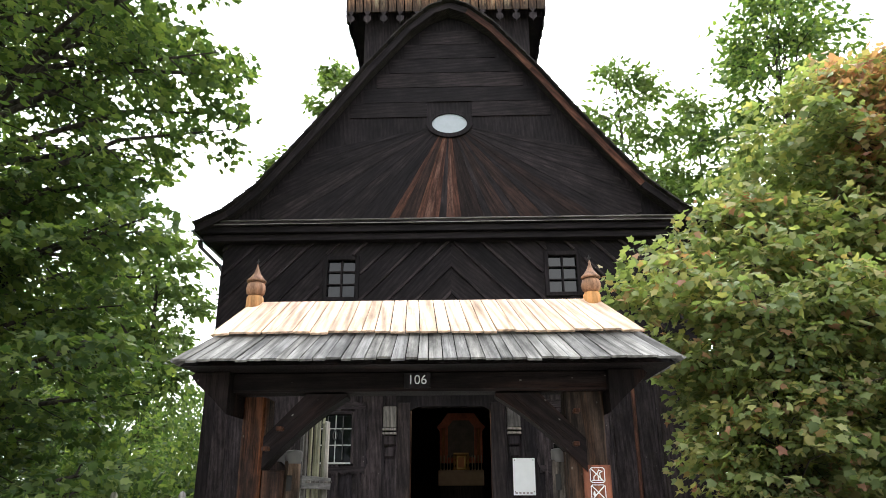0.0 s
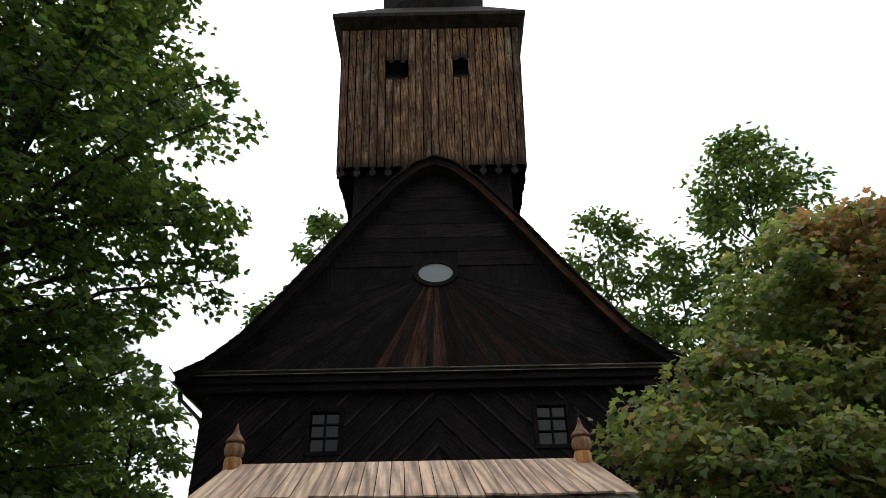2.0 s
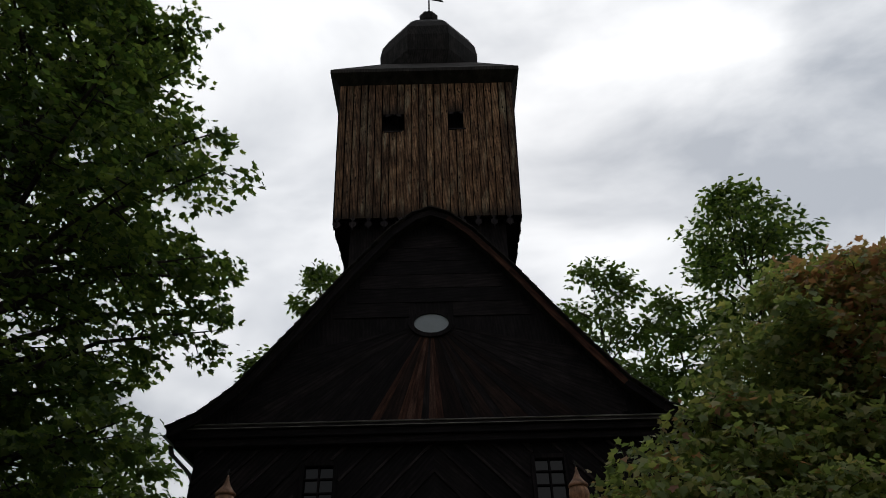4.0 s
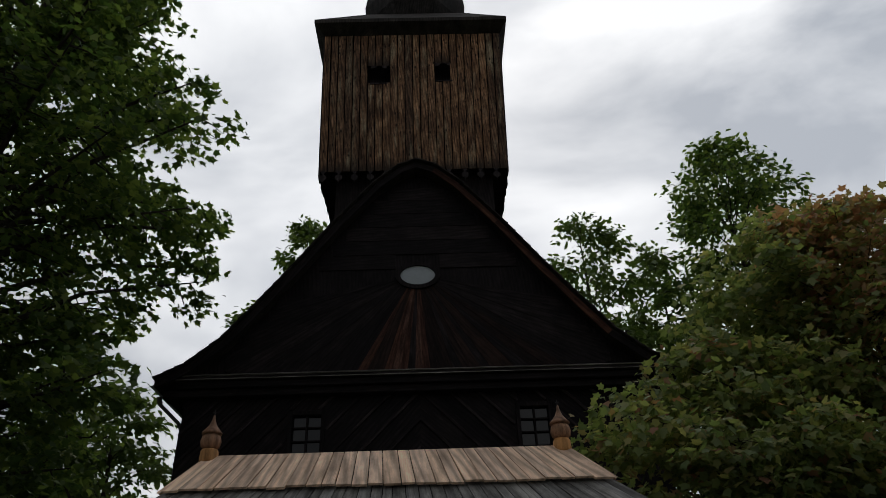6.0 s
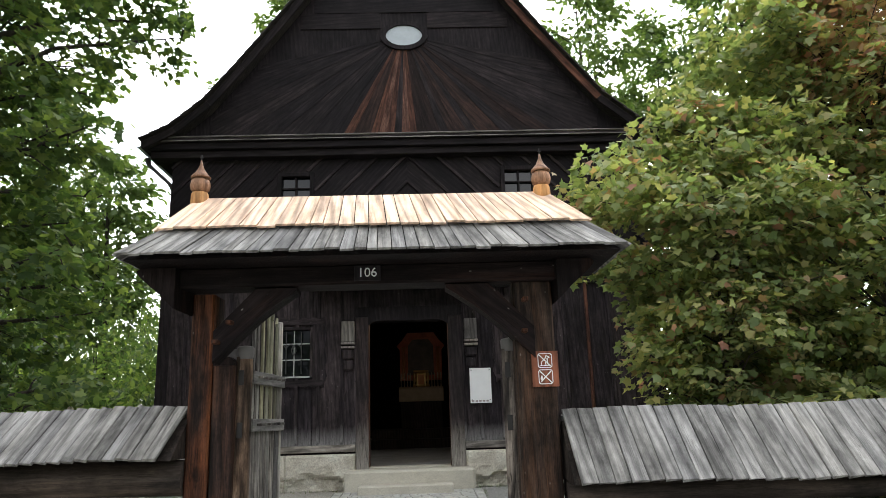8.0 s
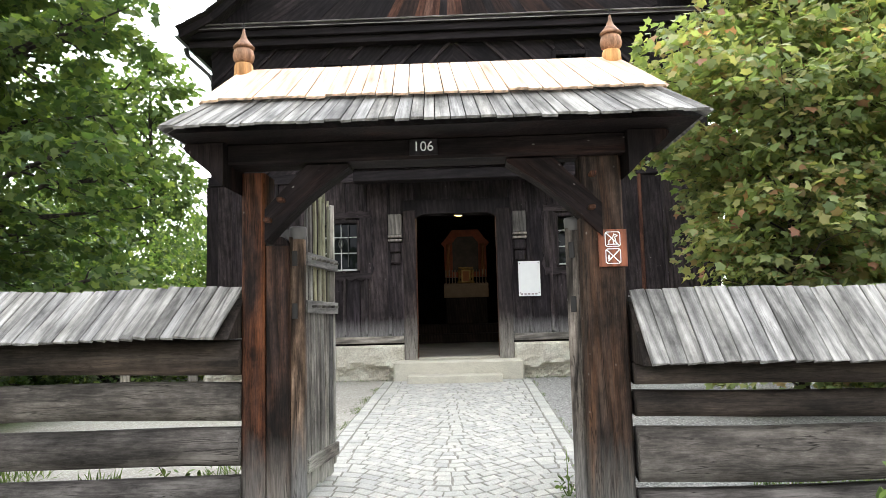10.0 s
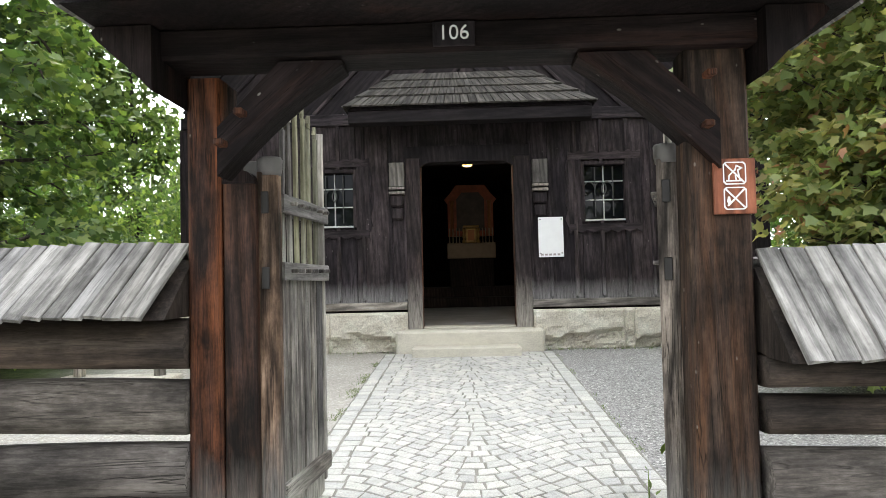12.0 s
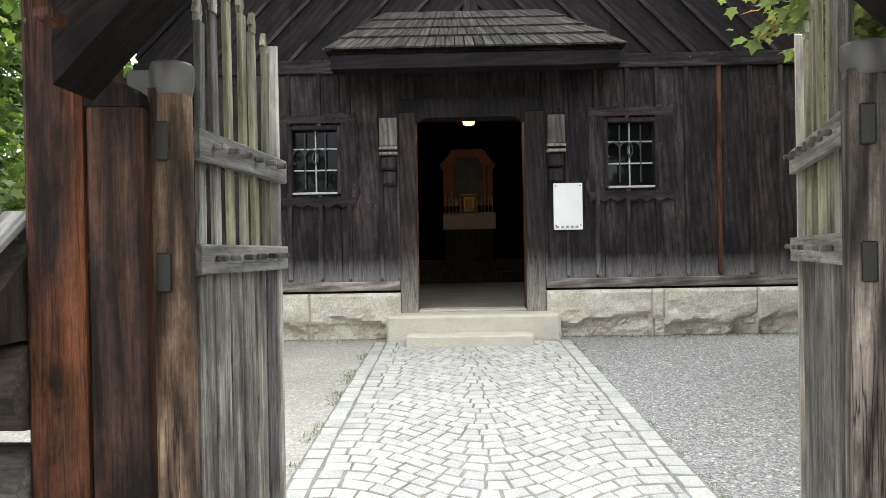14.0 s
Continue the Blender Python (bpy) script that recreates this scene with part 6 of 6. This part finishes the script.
def tree(label, at, profile, layers, boughs, size, mat, shape=MAPLE, trunk_r=0.22, twigs=26, per_twig=14, name="tree", tint=None, group="", sag=0.12, flat=0.3, deep=1.0):
    """A trunk with tiers of boughs; leaves gather in flat sprays along the outer part of each bough. profile: (height, reach) pairs."""
    t = thing(name, label, "tree", (at[0], at[1], ground_z(at[1]) - 0.05), group)
    z0, top = profile[0][0], profile[-1][0]
    bend = lambda f: Vector((0.14 * math.sin(3 * f + at[0]) - 0.14 * math.sin(at[0]), 0.12 * math.cos(2.3 * f + at[1]) - 0.12 * math.cos(at[1]), f * top))
    fs = [0, 0.06, 0.2, 0.4, 0.6, 0.8, 1.0]
    bm = bmesh.new()
    tube(bm, [bend(f) for f in fs], [trunk_r * k for k in (1.4, 1.0, 0.85, 0.66, 0.46, 0.26, 0.05)], 9)
    part("trunk", bm, BARK, t, "", True)
    centres, outs = [], []
    wood_bm = bmesh.new()
    spin = rng.uniform(0, 6)
    for layer in range(layers):
        zt = z0 + (top - z0) * (layer + 0.5) / layers
        for b in range(boughs):
            spin += 2.4
            a = spin + rng.uniform(-0.35, 0.35)
            z_tip = zt + rng.uniform(-0.5, 0.5) * (top - z0) / layers
            reach = interp(z_tip, profile) * (rng.uniform(0.8, 1.06) if rng.random() < 0.75 else rng.uniform(0.45, 0.75))
            out = Vector((math.cos(a), math.sin(a) * deep, 0))
            side = Vector((-math.sin(a), math.cos(a), 0))
            root = bend(max(0.03, (z_tip - 0.42 * reach) / top if z_tip > 0.5 * reach else 0.03))
            tip = Vector((0, 0, z_tip)) + out * reach
            mid = root.lerp(tip, 0.55) + Vector((0, 0, sag * reach))
            at_f = lambda f: root.lerp(mid, f / 0.55) if f < 0.55 else mid.lerp(tip, (f - 0.55) / 0.45)
            r0 = max(0.012, trunk_r * 0.2 * min(1.0, reach / 3))
            tube(wood_bm, [at_f(f) for f in (0, 0.3, 0.55, 0.8, 1.0)], [r0, r0 * 0.8, r0 * 0.6, r0 * 0.35, 0.006], 5)
            n_t = max(5, int(twigs * (0.35 + 0.65 * reach / max(p[1] for p in profile))))
            for k in range(n_t):
                f = 0.30 + 0.72 * (k + rng.random()) / n_t
                p = at_f(min(1.0, f))
                width = 0.34 * reach * (1.15 - f) + 0.22
                off = rng.uniform(-1, 1) * width
                q = p + side * off + out * (0.35 * abs(off)) + Vector((0, 0, -0.25 * abs(off) + rng.uniform(-0.18, 0.22)))
                if k % 3 == 0:
                    tube(wood_bm, [p, p.lerp(q, 0.5) + Vector((0, 0, 0.03)), q], [r0 * 0.3, r0 * 0.2, 0.004], 3)
                spread = nrng.normal(0, 1, (per_twig, 3))
                spread /= np.linalg.norm(spread, axis=1, keepdims=True)
                spread *= nrng.uniform(0.1, 1.0, (per_twig, 1)) * np.array((1, 1, flat)) * (size * 2.1 + 0.06)
                centres.append(np.array(q) + spread)
                outs.append(np.tile(np.array(out * 0.8 + side * math.copysign(0.5, off)), (per_twig, 1)) + spread * 0.5)
    part("bough", wood_bm, BARK, t, "", True)
    cs, os_ = np.concatenate(centres), np.concatenate(outs)
    if tint:
        red = tint[1](cs)
        tagged(leaf_mesh("crown", cs[~red], os_[~red], size, shape, mat, t), "", "", "", "stuff")
        tagged(leaf_mesh("tinted_crown", cs[red], os_[red], size, shape, tint[0], t), "reddening leaves", "", "", "stuff")
    else:
        tagged(leaf_mesh("crown", cs, os_, size, shape, mat, t), "", "", "", "stuff")
    return t


# big maple beside the church front
tree("tall green maple with dense overhanging leafy boughs", (-6.7, 8.8), [(1.2, 2.6), (2.5, 3.3), (4.4, 3.7), (5.5, 2.6), (6.4, 3.85), (8.2, 4.0), (9.6, 3.4), (11.2, 2.7), (12.2, 2.7), (13.6, 2.0), (14.8, 0.9)],
     19, 10, 0.12, GREEN_MAPLE, MAPLE, 0.3, 36, 16, "maple_tree", sag=0.1, flat=0.4)
# yellowing maple beside the other end of the front
tree("bushy yellow-green maple turning red at its top", (5.8, 8.5), [(0.4, 2.4), (1.3, 2.8), (2.1, 3.0), (3.0, 3.0), (3.8, 3.0), (4.6, 2.2), (5.5, 2.1), (6.1, 1.9), (6.5, 1.3), (6.85, 0.4)],
     15, 11, 0.105, GOLD_MAPLE, MAPLE, 0.09, 36, 14, "young_maple",
     (RED_MAPLE, lambda c: (c[:, 2] > 2.0) & (c[:, 0] > -0.9) & (nrng.random(len(c)) < np.clip(0.12 + 0.2 * (c[:, 2] - 3.0) + 0.22 * c[:, 0], 0.05, 0.85))), deep=0.66)
tree("low yellow-green maple stem leaning over the gate roof", (3.65, 8.0), [(0.5, 0.7), (1.5, 1.1), (2.5, 1.3), (3.3, 1.65), (3.9, 1.6), (4.3, 1.0), (4.6, 0.4)],
     10, 8, 0.105, GOLD_MAPLE, MAPLE, 0.05, 24, 13, "young_maple", (RED_MAPLE, lambda c: nrng.random(len(c)) < 0.1), deep=0.8)
# trees behind the church
SLENDER = [(5.0, 1.2), (8.0, 1.9), (12.0, 2.3), (15.0, 2.0), (17.5, 1.3), (19.3, 0.4)]
BROAD = [(4.0, 2.2), (8.0, 3.2), (12.0, 3.6), (15.5, 3.0), (17.5, 1.9), (19.0, 0.6)]


def far_tree(label, at, profile, scale, mat, layers=9, boughs=6, size=0.3):
    return tree(label, at, [(z * scale, r * scale) for z, r in profile], layers, boughs, size, mat, OVAL, 0.22, 15, 11, "tree", None, "trees behind the church", 0.2, 0.55)


far_tree("slender tree rising behind the church roof", (-4.9, 27.0), SLENDER, 1.0, FAR_LEAF)
far_tree("thin pale-green tree behind the church roof", (-7.5, 27.5), [(9.0, 0.5), (12.5, 0.8), (15.5, 1.1), (17.5, 0.8), (19.0, 0.3)], 0.8, FAR_LEAF, 7, 5)
far_tree("pale-green tree behind the church", (-11.2, 26.0), BROAD, 0.58, FAR_LEAF)
far_tree("broad pale-green tree behind the church roof", (7.3, 27.0), BROAD, 1.0, FAR_LEAF, 11, 7)
far_tree("slender pale-green tree behind the church", (10.9, 29.0), SLENDER, 0.95, FAR_LEAF)
far_tree("tall leafy tree behind the church", (14.4, 27.0), BROAD, 1.22, GREEN_MAPLE, 15, 11)
far_tree("leafy tree at the edge of the churchyard", (-16.0, 21.0), BROAD, 0.75, GREEN_MAPLE)
for at_xy, k in (((-13.5, 25.0), 0.55), ((-19.0, 15.0), 0.5), ((-24.0, 20.0), 0.7), ((9.5, 19.0), 0.5), ((14.5, 19.0), 0.62)):
    far_tree("dense leafy tree at the edge of the churchyard", at_xy, BROAD, k, GREEN_MAPLE, 12, 8, 0.26)
far_tree("leafy tree at the edge of the churchyard", (18.0, 17.0), BROAD, 0.6, GREEN_MAPLE)
for i in range(10):
    a = radians(195 + 150 * i / 9)
    far_tree("leafy tree across the way", (30 * math.cos(a), 2 + 30 * math.sin(a)), BROAD, rng.uniform(0.6, 0.8), GREEN_MAPLE, 6, 5, 0.5)


def shrub(label, at, r, leaves, mat):
    s = thing("shrub", label, "shrub", (at[0], at[1], ground_z(at[1]) - 0.02), "churchyard shrubs")
    u = nrng.normal(0, 1, (leaves // 12, 3))
    u[:, 2] = np.abs(u[:, 2])
    u /= np.linalg.norm(u, axis=1, keepdims=True)
    lump = np.array([1 + 0.3 * noise.noise(Vector(v * 2.3) + Vector((at[0], at[1], 0))) for v in u])[:, None]
    tips = u * np.array(r) * lump * nrng.uniform(0.45, 1, (len(u), 1)) ** 0.4
    cs = (tips[:, None, :] + nrng.normal(0, 0.17, (len(u), 12, 3))).reshape(-1, 3)
    cs[:, 2] = np.abs(cs[:, 2])
    stems = bmesh.new()
    for j in range(0, len(tips), max(1, len(tips) // 24)):
        tube(stems, [(0.1 * rng.uniform(-1, 1), 0.1 * rng.uniform(-1, 1), 0), tuple(tips[j] * 0.5 + np.array((0, 0, 0.1))), tuple(tips[j])], [0.025, 0.016, 0.005], 5)
    tagged(part("stem", stems, BARK, s), "", "", "", "stuff")
    tagged(leaf_mesh("leaves", cs, np.repeat(u, 12, axis=0), 0.12, OVAL, mat, s, 0.2), "", "", "", "stuff")


for x, y, r in ((-5.6, 12.0, (1.5, 1.3, 1.9)), (-7.6, 11.2, (1.8, 1.5, 2.3)), (-9.8, 10.6, (2.0, 1.6, 2.6)), (-5.2, 15.5, (1.3, 1.8, 2.6)), (-8.4, 15.0, (2.4, 1.8, 3.2)), (-12.5, 13.0, (2.6, 2.0, 3.4)), (-6.2, 19.0, (2.6, 1.8, 4.4)), (-10.5, 18.5, (3.0, 2.0, 4.6)), (-15.0, 17.0, (3.2, 2.2, 4.6)), (-4.7, 17.0, (0.8, 1.6, 3.0)), (-7.0, 22.5, (2.6, 1.6, 5.2)), (-10.5, 24.5, (3.6, 1.6, 6.0)), (-5.9, 26.0, (1.6, 1.2, 6.0))):
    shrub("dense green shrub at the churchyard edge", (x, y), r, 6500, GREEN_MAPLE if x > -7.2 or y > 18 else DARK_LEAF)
for x, y, r in ((6.6, 12.4, (1.7, 1.5, 2.2)), (9.0, 11.2, (2.0, 1.6, 2.6)), (8.0, 7.6, (1.6, 1.4, 1.6)), (11.5, 9.0, (2.2, 2, 2.8)), (7.4, 15.5, (2.2, 1.8, 3.6)), (11.0, 14.5, (2.6, 2.0, 4.0))):
    shrub("leafy green shrub behind the fence", (x, y), r, 5500, GREEN_MAPLE)

BLADE = np.array([(0, 0), (0.05, 0.3), (0.035, 0.7), (0, 1.0), (-0.035, 0.7), (-0.05, 0.3)])


def verge(name, label, places, size, mat, shape, droop=-1.2):
    pts = np.array([(x, y, ground_z(y)) for x, y in places])
    ob = leaf_mesh(name, pts, nrng.normal(0, 0.45, pts.shape), size, shape, mat, None, droop, 0.05)
    return tagged(ob, label, "grass", "", "stuff")


edge_places = [(PX0 - abs(nrng.normal(0, 0.05)), nrng.uniform(7.2, 10.4)) for _ in range(1500)] + [(PX1 + abs(nrng.normal(0, 0.03)), nrng.uniform(6.3, 10.8)) for _ in range(700)]
edge_places = [p for p in edge_places if noise.noise(Vector((p[0] * 2, p[1] * 2.6, 0))) > -0.02]
verge("path_edge_grass", "thin grass along the edges of the path", edge_places, 0.032, GRASS, BLADE)
foot_places = [(nrng.uniform(X0, -0.9), YF - 0.16 - abs(nrng.normal(0, 0.05))) for _ in range(260)] + [(nrng.uniform(1.1, X1), YF - 0.17 - abs(nrng.normal(0, 0.05))) for _ in range(420)]
verge("wall_foot_weeds", "sparse dry weeds at the foot of the plinth", foot_places, 0.045, GRASS, BLADE)
lawn_places = [(nrng.uniform(-8.0, -1.5), nrng.uniform(5.3, 6.2)) for _ in range(5000)] + [(nrng.uniform(1.6, 7.0), nrng.uniform(5.3, 5.9)) for _ in range(2500)]
lawn_places = [p for p in lawn_places if noise.noise(Vector((p[0] * 1.3, p[1] * 1.9, 4))) > 0.0]
verge("fence_foot_grass", "patchy grass behind the log fence", lawn_places, 0.1, GRASS, BLADE)


def weed(label, at, r, n, size):
    w = thing("weed", label, "plant", (at[0], at[1], ground_z(at[1])), "weeds")
    cs = np.abs(nrng.normal(0, 1, (n, 3))) * np.array((1, 1, 1)) * np.array(r) * 0.6
    cs[:, :2] *= nrng.choice([-1, 1], (n, 2))
    stems = bmesh.new()
    for c in cs[:: max(1, n // 10)]:
        tube(stems, [(0, 0, 0), tuple(c * 0.6), tuple(c)], [0.005, 0.004, 0.002], 4)
    part("stem", stems, GRASS, w)
    leaf_mesh("foliage", cs, nrng.normal(0, 0.5, (n, 3)), size, OVAL, GRASS, w, 0.1)
    return w


weed("green weed sprouting at the foot of a gate post", (0.86, 5.36), (0.05, 0.06, 0.2), 40, 0.05)
weed("low leafy weed behind the log fence", (-1.75, 5.5), (0.28, 0.12, 0.3), 70, 0.055)
weed("broad-leaved weed before the log fence", (2.35, 4.35), (0.12, 0.1, 0.3), 40, 0.12)
weed("leafy weed before the log fence", (-2.3, 4.3), (0.2, 0.12, 0.22), 60, 0.07)

# carved wooden stand behind the fence
stand = thing("carved_stand", "pale carved wooden stand with a round wheel end behind the fence", "stand", (-3.55, 9.2, ground_z(9.2)))
rel_box("plinth", STONE, stand, -0.6, 0.6, -0.15, 0.15, 0.0, 0.12, bevel=0.01)
for x in (-0.42, 0.42):
    lathe("post", [(0.06, 0), (0.06, 0.85), (0.045, 0.9), (0.065, 0.98), (0.065, 1.1), (0.035, 1.16), (0.045, 1.2), (0.03, 1.24), (0.0, 1.26)], PALE_BOARD, stand, 10, (x, 0, 0.115))
bm = bmesh.new()
box(bm, -0.1, 0.55, -0.03, 0.03, 1.2, 1.27, 0.01)
part("rail", bm, PALE_BOARD, stand)
wheel = lathe("wheel", [(0.05, -0.1), (0.13, -0.1), (0.14, -0.08), (0.14, 0.08), (0.13, 0.1), (0.05, 0.1)], PALE_BOARD, stand, 18)
wheel.matrix_basis = pose(-0.02, 0, 1.15, 90, 0, 20)

# woods in the distance close the view
woods_c, woods_o = [], []
for i in range(20000):
    a = nrng.uniform(0, 2 * math.pi)
    r = nrng.uniform(44, 60)
    woods_c.append((r * math.cos(a), 10 + r * math.sin(a), nrng.uniform(0, 1) ** 1.3 * (7.5 + 2.2 * math.sin(5 * a) + 1.5 * math.sin(17 * a + 1))))
    woods_o.append((math.cos(a), math.sin(a), 0.2))
woods = leaf_mesh("backdrop", np.array(woods_c), np.array(woods_o), 1.3, OVAL, DARK_LEAF, None)
tagged(woods, "dark belt of distant woods round the churchyard", "woods", "", "stuff")

# ---- setts of the path, one by one ----
for (cx, cy, zc), verts, faces in PIECES:
    ob = mesh_object("sett", verts, faces, SETT, path)
    ob.location = (cx, cy, zc)
